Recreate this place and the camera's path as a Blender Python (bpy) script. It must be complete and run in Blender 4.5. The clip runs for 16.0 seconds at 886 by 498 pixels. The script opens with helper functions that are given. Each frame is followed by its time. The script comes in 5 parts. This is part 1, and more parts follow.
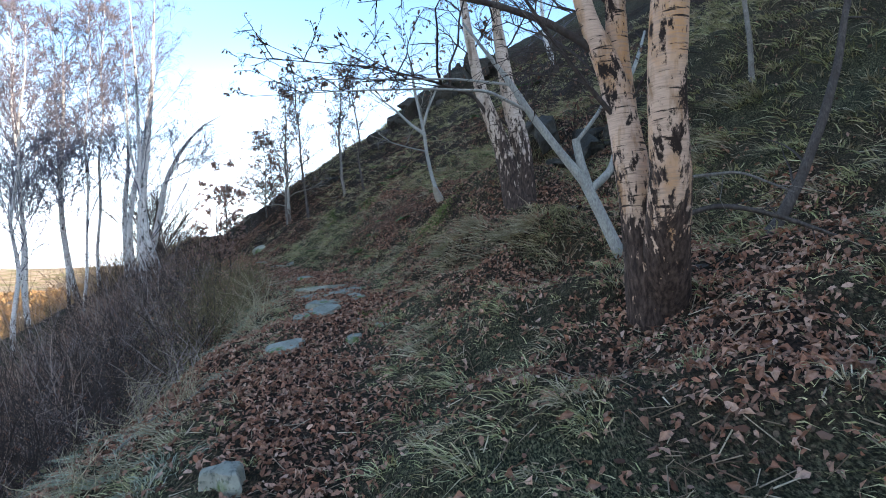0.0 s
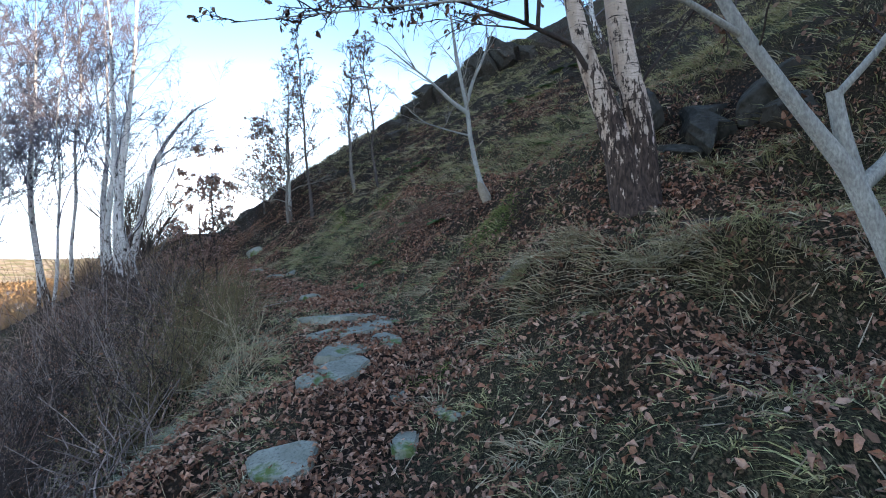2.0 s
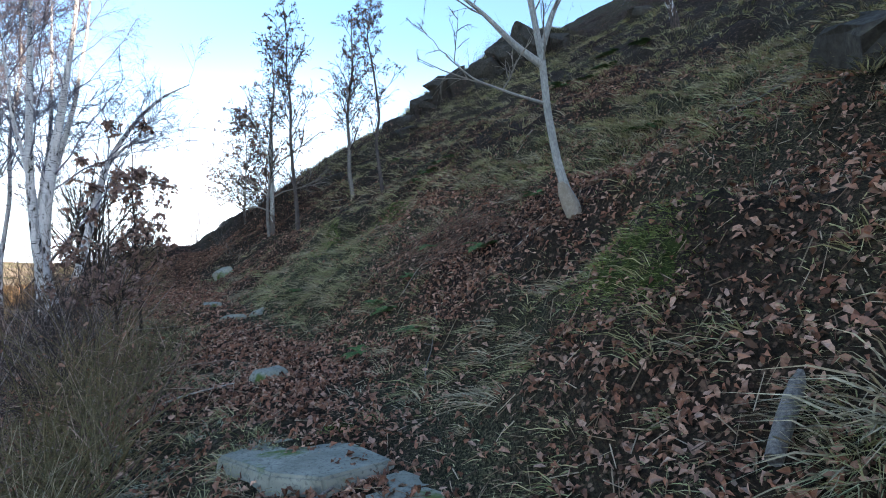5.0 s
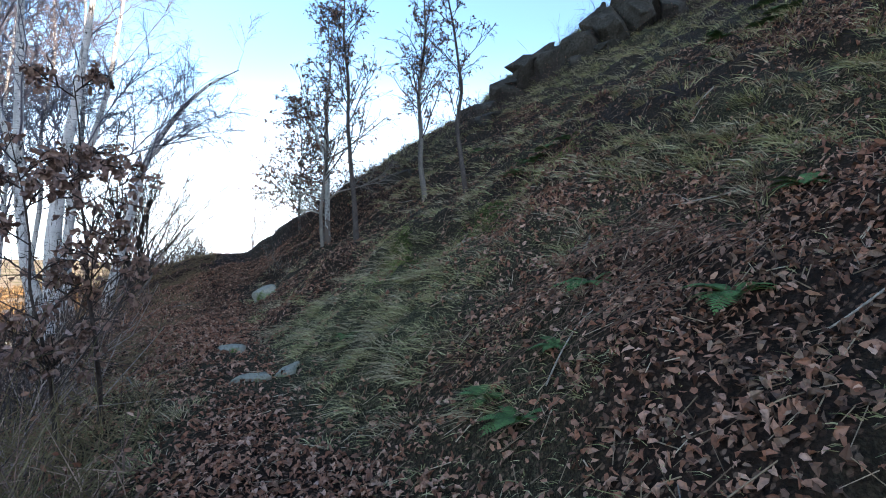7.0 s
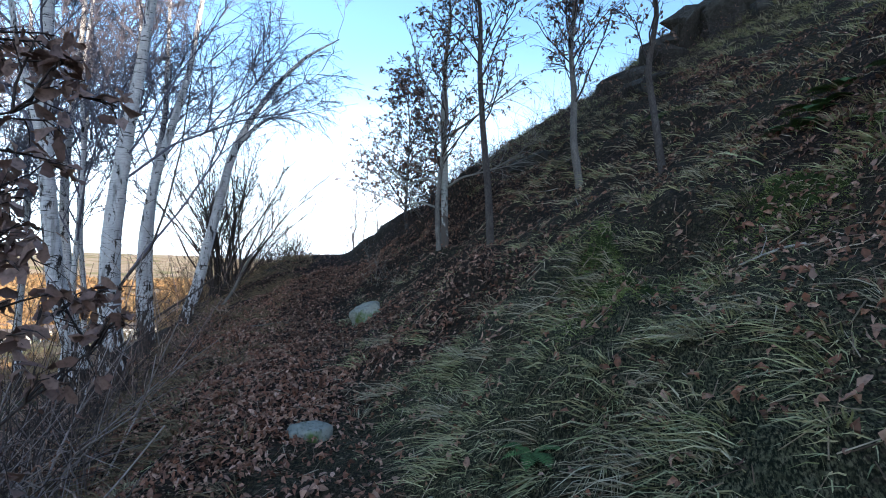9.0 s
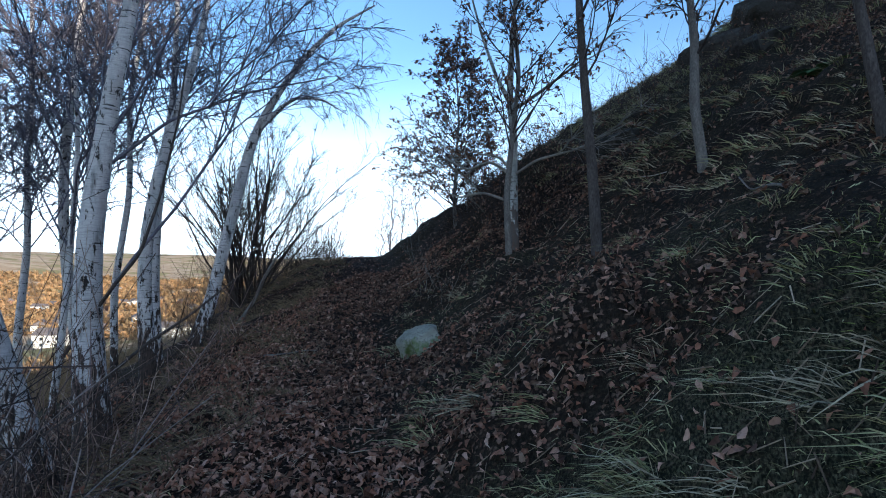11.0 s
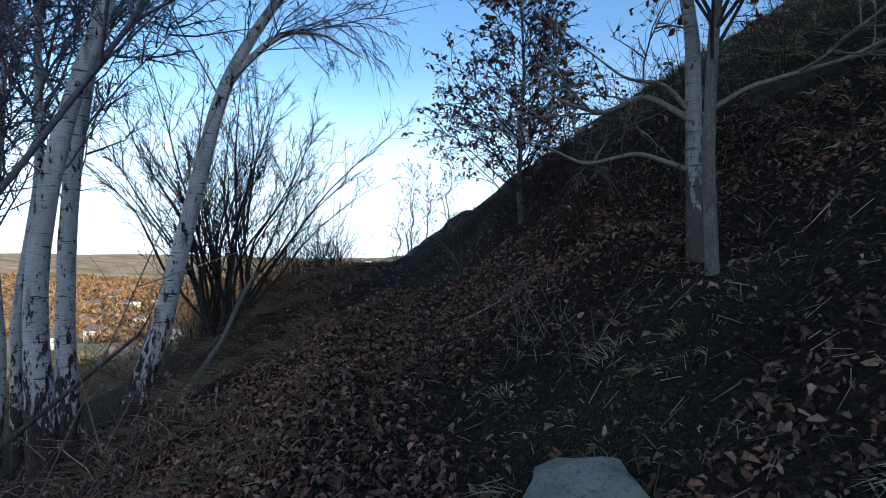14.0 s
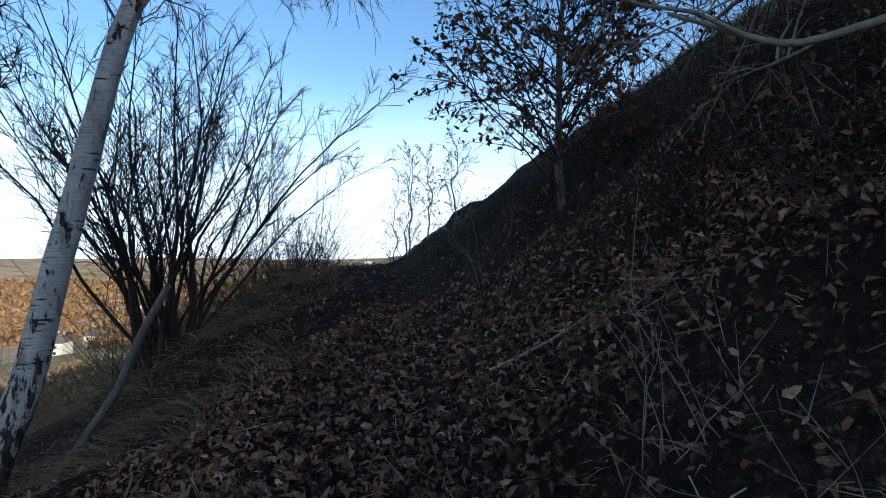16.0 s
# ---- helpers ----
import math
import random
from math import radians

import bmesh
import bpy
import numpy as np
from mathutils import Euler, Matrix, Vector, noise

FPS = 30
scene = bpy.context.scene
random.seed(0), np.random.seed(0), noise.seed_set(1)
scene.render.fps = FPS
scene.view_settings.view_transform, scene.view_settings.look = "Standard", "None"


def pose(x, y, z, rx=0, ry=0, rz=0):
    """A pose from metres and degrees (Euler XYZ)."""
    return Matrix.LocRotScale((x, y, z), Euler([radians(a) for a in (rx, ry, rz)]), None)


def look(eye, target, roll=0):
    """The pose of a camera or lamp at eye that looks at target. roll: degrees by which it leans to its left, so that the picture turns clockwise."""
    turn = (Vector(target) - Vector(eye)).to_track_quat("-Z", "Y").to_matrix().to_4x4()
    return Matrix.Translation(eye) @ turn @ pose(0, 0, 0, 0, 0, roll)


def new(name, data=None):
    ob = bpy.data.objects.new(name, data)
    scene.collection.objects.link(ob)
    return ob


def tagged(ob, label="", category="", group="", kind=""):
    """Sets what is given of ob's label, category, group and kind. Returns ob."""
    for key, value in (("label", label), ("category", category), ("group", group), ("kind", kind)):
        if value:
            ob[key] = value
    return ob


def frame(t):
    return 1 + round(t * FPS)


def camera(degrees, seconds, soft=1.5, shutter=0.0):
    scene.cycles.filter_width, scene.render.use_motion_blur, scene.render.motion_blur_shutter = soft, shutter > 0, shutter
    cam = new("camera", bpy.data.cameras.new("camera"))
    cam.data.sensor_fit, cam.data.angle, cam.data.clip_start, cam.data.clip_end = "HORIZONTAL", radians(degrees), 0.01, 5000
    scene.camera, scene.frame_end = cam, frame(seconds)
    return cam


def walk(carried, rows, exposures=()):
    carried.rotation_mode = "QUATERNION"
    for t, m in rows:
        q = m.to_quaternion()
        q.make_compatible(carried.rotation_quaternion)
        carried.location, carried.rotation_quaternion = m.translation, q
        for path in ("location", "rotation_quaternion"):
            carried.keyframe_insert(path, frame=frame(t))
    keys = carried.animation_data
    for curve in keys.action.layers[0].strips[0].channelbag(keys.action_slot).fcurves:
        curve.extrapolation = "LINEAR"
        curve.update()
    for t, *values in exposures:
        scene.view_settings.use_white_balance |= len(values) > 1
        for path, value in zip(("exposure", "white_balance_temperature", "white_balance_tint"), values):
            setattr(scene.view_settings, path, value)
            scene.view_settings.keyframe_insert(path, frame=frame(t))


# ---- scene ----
cam = camera(78.0, 16.0, soft=1.0)
# seconds, eye, point ahead, roll
PATH = [
    (0, (0.234, 0.024, 1.381), (0.192, 2.023, 1.411), -2.6),
    (0.5, (-0.123, 0.583, 1.528), (-0.14, 2.583, 1.546), -2.1),
    (1, (-0.272, 1.243, 1.427), (-0.289, 3.243, 1.463), -2.2),
    (1.5, (-0.407, 1.895, 1.534), (-0.431, 3.895, 1.565), -1.9),
    (2, (-0.543, 2.531, 1.68), (-0.584, 4.531, 1.703), -1.5),
    (2.5, (-0.634, 3.186, 1.617), (-0.677, 5.186, 1.65), -1.7),
    (3, (-0.683, 3.748, 1.735), (-0.735, 5.747, 1.767), -1.4),
    (3.5, (-0.844, 4.431, 1.853), (-0.885, 6.431, 1.871), -0.8),
    (3.7, (-0.859, 4.659, 1.873), (-0.9, 6.658, 1.89), -0.7),
    (5.8, (-1.371, 7.075, 2.136), (-1.411, 9.073, 2.223), -0.2),
    (6, (-1.431, 7.376, 2.166), (-1.511, 9.373, 2.252), -0.1),
    (6.5, (-1.635, 8.178, 2.349), (-1.816, 10.168, 2.43), 0.4),
    (7, (-1.818, 8.997, 2.357), (-2.088, 10.978, 2.434), 0.2),
    (7.5, (-2.07, 9.646, 2.41), (-2.521, 11.594, 2.481), 0.1),
    (8, (-2.412, 10.399, 2.466), (-2.92, 12.333, 2.537), 0.4),
    (8.5, (-2.763, 11.133, 2.508), (-3.297, 13.059, 2.579), 0.7),
    (9, (-3.13, 11.705, 2.548), (-3.741, 13.608, 2.619), 1.1),
    (9.5, (-3.454, 12.192, 2.625), (-4.092, 14.086, 2.693), 1.3),
    (10, (-3.709, 12.657, 2.626), (-4.38, 14.54, 2.695), 1.4),
    (10.2, (-3.801, 12.824, 2.626), (-4.495, 14.722, 2.696), 1.4),
    (12.3, (-5.004, 14.446, 2.768), (-5.731, 16.308, 2.825), 0.6),
    (12.5, (-5.142, 14.653, 2.755), (-5.864, 16.518, 2.814), 0.5),
    (13, (-5.517, 15.202, 2.803), (-6.237, 17.067, 2.864), 0.5),
    (13.5, (-5.879, 15.713, 2.865), (-6.596, 17.58, 2.924), 0.5),
    (14, (-6.159, 16.268, 2.874), (-6.877, 18.134, 2.931), 0.4),
    (14.5, (-6.384, 16.782, 2.874), (-7.103, 18.647, 2.927), 0.2),
    (15, (-6.566, 17.285, 2.878), (-7.286, 19.15, 2.93), 0.3),
    (15.5, (-6.782, 17.768, 2.904), (-7.504, 19.633, 2.958), -0.1),
    (16, (-7.006, 18.248, 2.919), (-7.727, 20.113, 2.974), -0.4),
]
EXPOSURE = [(0.0, 2.08, 6250, 10), (7.5, 2.04, 6250, 10), (9.0, 1.74, 5900, 8), (10.0, 1.44, 5650, 7), (12.3, 0.98, 5550, 6), (14.0, 0.88, 5580, 6), (16.0, 0.72, 5680, 6)]
walk(cam, [(t, look(eye, ahead, roll)) for t, eye, ahead, roll in PATH], EXPOSURE)

# ---- daylight: a low winter sun behind the hill, the near slope in its shade
SUN_HEIGHT, SUN_BEARING = 13.0, 118.0
world = bpy.data.worlds.new("winter_sky")
scene.world = world
world.use_nodes = True
wn, wl = world.node_tree.nodes, world.node_tree.links
sky = wn.new("ShaderNodeTexSky")
sky.sky_type, sky.sun_disc = "NISHITA", False
sky.sun_elevation, sky.sun_rotation = radians(SUN_HEIGHT), radians(SUN_BEARING)
sky.air_density, sky.dust_density, sky.ozone_density = 1.0, 0.9, 2.5
sky_at = wn.new("ShaderNodeTexCoord")
rise_of = wn.new("ShaderNodeSeparateXYZ")
haze = wn.new("ShaderNodeTexNoise")
haze.inputs["Scale"].default_value, haze.inputs["Detail"].default_value = 1.1, 2.0
lower = wn.new("ShaderNodeMath")
lower.operation = "MULTIPLY_ADD"
lower.inputs[1].default_value = -0.30
cover_of = wn.new("ShaderNodeMapRange")
cover_of.interpolation_type = "SMOOTHERSTEP"
cover_of.inputs["From Min"].default_value, cover_of.inputs["From Max"].default_value = 0.23, -0.23
cover_of.inputs["To Max"].default_value = 0.86
haze_mix = wn.new("ShaderNodeMix")
haze_mix.data_type = "RGBA"
haze_mix.inputs["B"].default_value = (7.7, 8.5, 9.2, 1)
wl.new(sky_at.outputs["Generated"], haze.inputs["Vector"])
wl.new(sky_at.outputs["Generated"], rise_of.inputs[0])
wl.new(haze.outputs["Fac"], lower.inputs[0])
wl.new(rise_of.outputs["Z"], lower.inputs[2])
wl.new(lower.outputs[0], cover_of.inputs["Value"])
wl.new(cover_of.outputs["Result"], haze_mix.inputs["Factor"])
wl.new(sky.outputs["Color"], haze_mix.inputs["A"])
wl.new(haze_mix.outputs["Result"], wn["Background"].inputs["Color"])
wn["Background"].inputs["Strength"].default_value = 0.15
sun = new("sun", bpy.data.lights.new("sun", "SUN"))
sun.data.energy, sun.data.angle, sun.data.color = 4.6, radians(0.6), (1.0, 0.80, 0.58)
az, el = radians(SUN_BEARING), radians(SUN_HEIGHT)
sun.matrix_world = look((0, 0, 0), (-math.sin(az) * math.cos(el), -math.cos(az) * math.cos(el), -math.sin(el)))


# ---- materials
def material(name, rough=0.85):
    m = bpy.data.materials.new(name)
    m.use_nodes = True
    bsdf = m.node_tree.nodes["Principled BSDF"]
    bsdf.inputs["Roughness"].default_value = rough
    bsdf.inputs["Specular IOR Level"].default_value = 0.06
    return m, m.node_tree.nodes, m.node_tree.links, bsdf


def noise_fac(m, scale, detail=4, rough=0.6, stretch_by=None, lo=0.35, hi=0.65, coords="Object"):
    n, l = m.node_tree.nodes, m.node_tree.links
    co, tex, rng_ = n.new("ShaderNodeTexCoord"), n.new("ShaderNodeTexNoise"), n.new("ShaderNodeMapRange")
    tex.inputs["Scale"].default_value, tex.inputs["Detail"].default_value, tex.inputs["Roughness"].default_value = scale, detail, rough
    rng_.inputs["From Min"].default_value, rng_.inputs["From Max"].default_value = lo, hi
    src = co.outputs[coords]
    if stretch_by:
        mp = n.new("ShaderNodeMapping")
        mp.inputs["Scale"].default_value = stretch_by
        l.new(src, mp.inputs["Vector"])
        src = mp.outputs["Vector"]
    l.new(src, tex.inputs["Vector"])
    l.new(tex.outputs["Fac"], rng_.inputs["Value"])
    return rng_.outputs["Result"]


def mixed(m, fac, a, b):
    n, l = m.node_tree.nodes, m.node_tree.links
    mx = n.new("ShaderNodeMix")
    mx.data_type = "RGBA"
    for key, v in (("A", a), ("B", b)):
        if isinstance(v, tuple):
            mx.inputs[key].default_value = (*v, 1)
        else:
            l.new(v, mx.inputs[key])
    if isinstance(fac, float):
        mx.inputs["Factor"].default_value = fac
    else:
        l.new(fac, mx.inputs["Factor"])
    return mx.outputs["Result"]


def bumped(m, fac, strength=0.5, distance=0.02):
    n, l = m.node_tree.nodes, m.node_tree.links
    b = n.new("ShaderNodeBump")
    b.inputs["Strength"].default_value, b.inputs["Distance"].default_value = strength, distance
    l.new(fac, b.inputs["Height"])
    l.new(b.outputs["Normal"], n["Principled BSDF"].inputs["Normal"])


def island_ramp(m, colours):
    n, l = m.node_tree.nodes, m.node_tree.links
    geo, ramp = n.new("ShaderNodeNewGeometry"), n.new("ShaderNodeValToRGB")
    ramp.color_ramp.interpolation = "LINEAR"
    e = ramp.color_ramp.elements
    while len(e) < len(colours):
        e.new(0.5)
    for i, c in enumerate(colours):
        e[i].position, e[i].color = i / (len(colours) - 1), (*c, 1)
    l.new(geo.outputs["Random Per Island"], ramp.inputs["Fac"])
    return ramp.outputs["Color"]


def plain(name, a, b, scale, rough=0.85, bump=0.0, stretch_by=None, detail=5):
    m, n, l, s = material(name, rough)
    f = noise_fac(m, scale, detail, stretch_by=stretch_by)
    g = noise_fac(m, scale * 6, 3, stretch_by=stretch_by, lo=0.3, hi=0.75)
    c = mixed(m, g, mixed(m, f, a, b), tuple(0.55 * v for v in a))
    l.new(c, s.inputs["Base Color"])
    if bump:
        bumped(m, g, bump, 0.01)
    return m


def scattered(name, colours, rough=0.8):
    """Leaves, blades and stems: each piece has its own tone."""
    m, n, l, s = material(name, rough)
    c = mixed(m, noise_fac(m, 60, 2, lo=0.45, hi=1.0), island_ramp(m, colours), (0.05, 0.04, 0.03))
    l.new(c, s.inputs["Base Color"])
    return m


def birch_bark(name, pale, tint, dark, dark_share, rough_to, grain=14.0):
    """Papery pale bark with black lenticels and peeled tints, cracked and dark towards the foot."""
    m, n, l, s = material(name, 0.75)
    pales = mixed(m, noise_fac(m, 4.5, 5, stretch_by=(1.6, 1.6, 0.5), lo=0.42, hi=0.66), pale, tint)
    pales = mixed(m, noise_fac(m, 40, 4, stretch_by=(0.22, 0.22, 2.4), lo=0.45, hi=0.70), pales, tuple(0.62 * v for v in pale))
    pales = mixed(m, noise_fac(m, 7, 6, stretch_by=(1.5, 1.5, 0.35), lo=0.55, hi=0.72), pales, tuple(0.45 * v for v in tint))
    lines = noise_fac(m, 15, 4, stretch_by=(0.3, 0.3, 2.8), lo=0.60, hi=0.66)
    patches = noise_fac(m, 8, 7, rough=0.7, stretch_by=(1, 1, 0.5), lo=dark_share, hi=dark_share + 0.04)
    co, sep, rise = n.new("ShaderNodeTexCoord"), n.new("ShaderNodeSeparateXYZ"), n.new("ShaderNodeMapRange")
    l.new(co.outputs["Object"], sep.inputs[0])
    l.new(sep.outputs["Z"], rise.inputs["Value"])
    rise.inputs["From Min"].default_value, rise.inputs["From Max"].default_value = 0.0, rough_to
    rise.inputs["To Min"].default_value, rise.inputs["To Max"].default_value = 0.26, -0.02
    cracks, mp = n.new("ShaderNodeTexNoise"), n.new("ShaderNodeMapping")
    cracks.inputs["Scale"].default_value, cracks.inputs["Detail"].default_value, cracks.inputs["Roughness"].default_value = grain, 8, 0.65
    mp.inputs["Scale"].default_value = (1.4, 1.4, 0.45)
    l.new(co.outputs["Object"], mp.inputs["Vector"])
    l.new(mp.outputs["Vector"], cracks.inputs["Vector"])
    add, cut = n.new("ShaderNodeMath"), n.new("ShaderNodeMapRange")
    l.new(cracks.outputs["Fac"], add.inputs[0])
    l.new(rise.outputs["Result"], add.inputs[1])
    l.new(add.outputs[0], cut.inputs["Value"])
    cut.inputs["From Min"].default_value, cut.inputs["From Max"].default_value = 0.585, 0.63
    c = mixed(m, lines, pales, dark)
    c = mixed(m, patches, c, dark)
    foot = mixed(m, noise_fac(m, 30, 6, stretch_by=(1.5, 1.5, 0.4), lo=0.4, hi=0.7), dark, (0.11, 0.075, 0.06))
    c = mixed(m, cut.outputs["Result"], c, foot)
    l.new(c, s.inputs["Base Color"])
    bumped(m, cracks.outputs["Fac"], 0.9, 0.03)
    return m


M_GROUND, gn, gl, gs = material("leaf_mould_and_turf", 0.95)
where = gn.new("ShaderNodeAttribute")
where.attribute_name = "cover"
part_rgb = gn.new("ShaderNodeSeparateColor")
gl.new(where.outputs["Color"], part_rgb.inputs[0])
soil = mixed(M_GROUND, noise_fac(M_GROUND, 9, 6), (0.009, 0.006, 0.005), (0.032, 0.021, 0.015))
soil = mixed(M_GROUND, noise_fac(M_GROUND, 55, 4, lo=0.48, hi=0.62), soil, (0.045, 0.028, 0.020))
turf = mixed(M_GROUND, noise_fac(M_GROUND, 7, 6), (0.036, 0.035, 0.018), (0.12, 0.115, 0.062))
turf = mixed(M_GROUND, noise_fac(M_GROUND, 45, 4, stretch_by=(1, 1, 0.4), lo=0.45, hi=0.62), turf, (0.16, 0.14, 0.082))
field = mixed(M_GROUND, noise_fac(M_GROUND, 0.03, 5), (0.30, 0.20, 0.115), (0.46, 0.35, 0.23))
field = mixed(M_GROUND, noise_fac(M_GROUND, 0.012, 3, lo=0.52, hi=0.58), field, (0.24, 0.20, 0.09))
flat_at, cells, fleck_tone, fleck_mask = gn.new("ShaderNodeTexCoord"), gn.new("ShaderNodeTexVoronoi"), gn.new("ShaderNodeValToRGB"), gn.new("ShaderNodeMapRange")
cells.inputs["Scale"].default_value, cells.inputs["Randomness"].default_value = 44, 1.0
warp = gn.new("ShaderNodeMapping")
warp.inputs["Scale"].default_value = (1.0, 1.0, 0.5)
gl.new(flat_at.outputs["Object"], warp.inputs["Vector"])
gl.new(warp.outputs["Vector"], cells.inputs["Vector"])
tone_of = gn.new("ShaderNodeSeparateColor")
gl.new(cells.outputs["Color"], tone_of.inputs[0])
gl.new(tone_of.outputs["Red"], fleck_tone.inputs["Fac"])
tones = [(0.0, (0.010, 0.007, 0.005)), (0.35, (0.050, 0.028, 0.019)), (0.6, (0.018, 0.011, 0.008)), (0.8, (0.14, 0.082, 0.056)), (1.0, (0.25, 0.165, 0.118))]
while len(fleck_tone.color_ramp.elements) < len(tones):
    fleck_tone.color_ramp.elements.new(0.5)
for k, (pos, c) in enumerate(tones):
    fleck_tone.color_ramp.elements[k].position, fleck_tone.color_ramp.elements[k].color = pos, (*c, 1)
gl.new(cells.outputs["Distance"], fleck_mask.inputs["Value"])
fleck_mask.inputs["From Min"].default_value, fleck_mask.inputs["From Max"].default_value = 0.55, 0.38
soil = mixed(M_GROUND, fleck_mask.outputs["Result"], soil, fleck_tone.outputs["Color"])
blades = noise_fac(M_GROUND, 130, 3, stretch_by=(1.0, 0.35, 0.5), lo=0.44, hi=0.60)
turf = mixed(M_GROUND, blades, (0.012, 0.014, 0.008), turf)
# dark brown leaf mould, its colour lowered further to stand for shade
shade_soil = mixed(M_GROUND, noise_fac(M_GROUND, 12, 6), (0.010, 0.008, 0.007), (0.026, 0.019, 0.015))
shade_soil = mixed(M_GROUND, noise_fac(M_GROUND, 30, 4, lo=0.5, hi=0.6), shade_soil, mixed(M_GROUND, 0.6, shade_soil, fleck_tone.outputs["Color"]))
near_c = mixed(M_GROUND, part_rgb.outputs["Blue"], mixed(M_GROUND, part_rgb.outputs["Red"], turf, soil), shade_soil)
gl.new(mixed(M_GROUND, part_rgb.outputs["Green"], near_c, field), gs.inputs["Base Color"])
bumped(M_GROUND, noise_fac(M_GROUND, 38, 6, lo=0.2, hi=0.8), 0.9, 0.03)

M_LITTER = scattered("fallen_leaves", [(0.062, 0.027, 0.018), (0.382, 0.207, 0.140), (0.136, 0.062, 0.040), (0.517, 0.319, 0.230), (0.043, 0.020, 0.014), (0.308, 0.146, 0.092), (0.209, 0.095, 0.062), (0.444, 0.286, 0.213)])
# darker copy of the fallen leaves, for the shaded bank and hollows
M_SHADELEAF = scattered("shade_dark_leaves", [(0.065, 0.035, 0.023), (0.195, 0.111, 0.075), (0.042, 0.023, 0.017), (0.111, 0.058, 0.040), (0.273, 0.182, 0.130), (0.055, 0.031, 0.022)])
M_GRASS = scattered("winter_grass", [(0.105, 0.101, 0.042), (0.504, 0.469, 0.259), (0.322, 0.329, 0.161), (0.063, 0.063, 0.025), (0.448, 0.385, 0.224), (0.196, 0.210, 0.087), (0.462, 0.399, 0.217), (0.308, 0.301, 0.154)])
M_GREYGRASS = scattered("grey_green_grass", [(0.221, 0.254, 0.176), (0.364, 0.377, 0.286), (0.117, 0.143, 0.091), (0.455, 0.429, 0.338)])
M_DEBRIS = scattered("dry_debris", [(0.299, 0.227, 0.150), (0.130, 0.083, 0.052), (0.494, 0.403, 0.293), (0.195, 0.130, 0.085), (0.065, 0.042, 0.030), (0.338, 0.254, 0.169)])
M_STRAW = scattered("dead_grass", [(0.338, 0.277, 0.176), (0.513, 0.439, 0.297), (0.162, 0.130, 0.078), (0.392, 0.338, 0.230)])
M_EDGE = scattered("brown_straw", [(0.17, 0.122, 0.068), (0.25, 0.185, 0.105), (0.085, 0.062, 0.036), (0.20, 0.15, 0.09)])
M_FERN = scattered("fern_green", [(0.075, 0.135, 0.045), (0.10, 0.17, 0.06), (0.055, 0.10, 0.035)])
M_MOSS = plain("moss", (0.035, 0.048, 0.013), (0.07, 0.08, 0.026), 30, 0.95, 0.9)
M_MOSSBLADE = scattered("moss_and_fine_grass", [(0.15, 0.19, 0.05), (0.25, 0.28, 0.085), (0.10, 0.13, 0.038), (0.30, 0.31, 0.12)])
M_OAKLEAF = scattered("withered_oak_leaves", [(0.13, 0.072, 0.052), (0.21, 0.115, 0.078), (0.09, 0.055, 0.045), (0.27, 0.17, 0.12)])
M_SAPLEAF = scattered("pinkish_brown_leaves", [(0.26, 0.17, 0.14), (0.20, 0.12, 0.095), (0.33, 0.22, 0.18), (0.14, 0.085, 0.07)])
M_RUSSET = scattered("russet_leaves", [(0.22, 0.09, 0.045), (0.30, 0.13, 0.06), (0.17, 0.07, 0.04)])
M_TWIG = plain("birch_twigs", (0.15, 0.14, 0.17), (0.23, 0.215, 0.25), 6)
M_DARKTWIG = plain("dark_twigs", (0.055, 0.042, 0.038), (0.10, 0.08, 0.07), 6)
M_PALETWIG = plain("pale_twigs", (0.24, 0.21, 0.18), (0.33, 0.30, 0.26), 6)
M_BRAMBLE = scattered("bramble_stems", [(0.094, 0.059, 0.050), (0.312, 0.204, 0.169), (0.055, 0.037, 0.030), (0.531, 0.380, 0.293), (0.140, 0.099, 0.068)])
M_TANSTEM = scattered("tan_stems", [(0.24, 0.16, 0.09), (0.34, 0.24, 0.14), (0.17, 0.11, 0.07)])
M_OLIVE = scattered("olive_broom_stems", [(0.135, 0.112, 0.055), (0.203, 0.156, 0.083), (0.088, 0.081, 0.035), (0.257, 0.200, 0.121)])
M_HAZEL = scattered("mauve_grey_stems", [(0.260, 0.202, 0.189), (0.360, 0.294, 0.262), (0.130, 0.097, 0.086), (0.200, 0.147, 0.123)])
M_GREYBARK = plain("grey_smooth_bark", (0.30, 0.29, 0.27), (0.42, 0.41, 0.375), 14, 0.8, 0.4, (1, 1, 0.4))
M_OAKBARK = plain("young_oak_bark", (0.16, 0.14, 0.125), (0.27, 0.245, 0.22), 18, 0.85, 0.6, (1, 1, 0.35))
M_DARKBARK = plain("dark_bark", (0.075, 0.062, 0.055), (0.13, 0.11, 0.10), 16, 0.9, 0.6, (1, 1, 0.35))
M_DEADWOOD = plain("bare_dead_wood", (0.34, 0.29, 0.24), (0.46, 0.41, 0.35), 12, 0.85, 0.4, (2, 0.5, 2))
M_CUTWOOD = plain("broken_wood", (0.38, 0.32, 0.25), (0.25, 0.20, 0.15), 16, 0.85, 0.5)
M_STONE, sn, sl, ss = material("gritstone", 0.8)
stone_c = mixed(M_STONE, noise_fac(M_STONE, 3.5, 6), (0.17, 0.168, 0.135), (0.30, 0.295, 0.245))
stone_c = mixed(M_STONE, noise_fac(M_STONE, 40, 4, lo=0.52, hi=0.66), stone_c, (0.13, 0.13, 0.115))
stone_c = mixed(M_STONE, noise_fac(M_STONE, 2.4, 5, lo=0.56, hi=0.64), stone_c, (0.10, 0.13, 0.04))
sl.new(stone_c, ss.inputs["Base Color"])
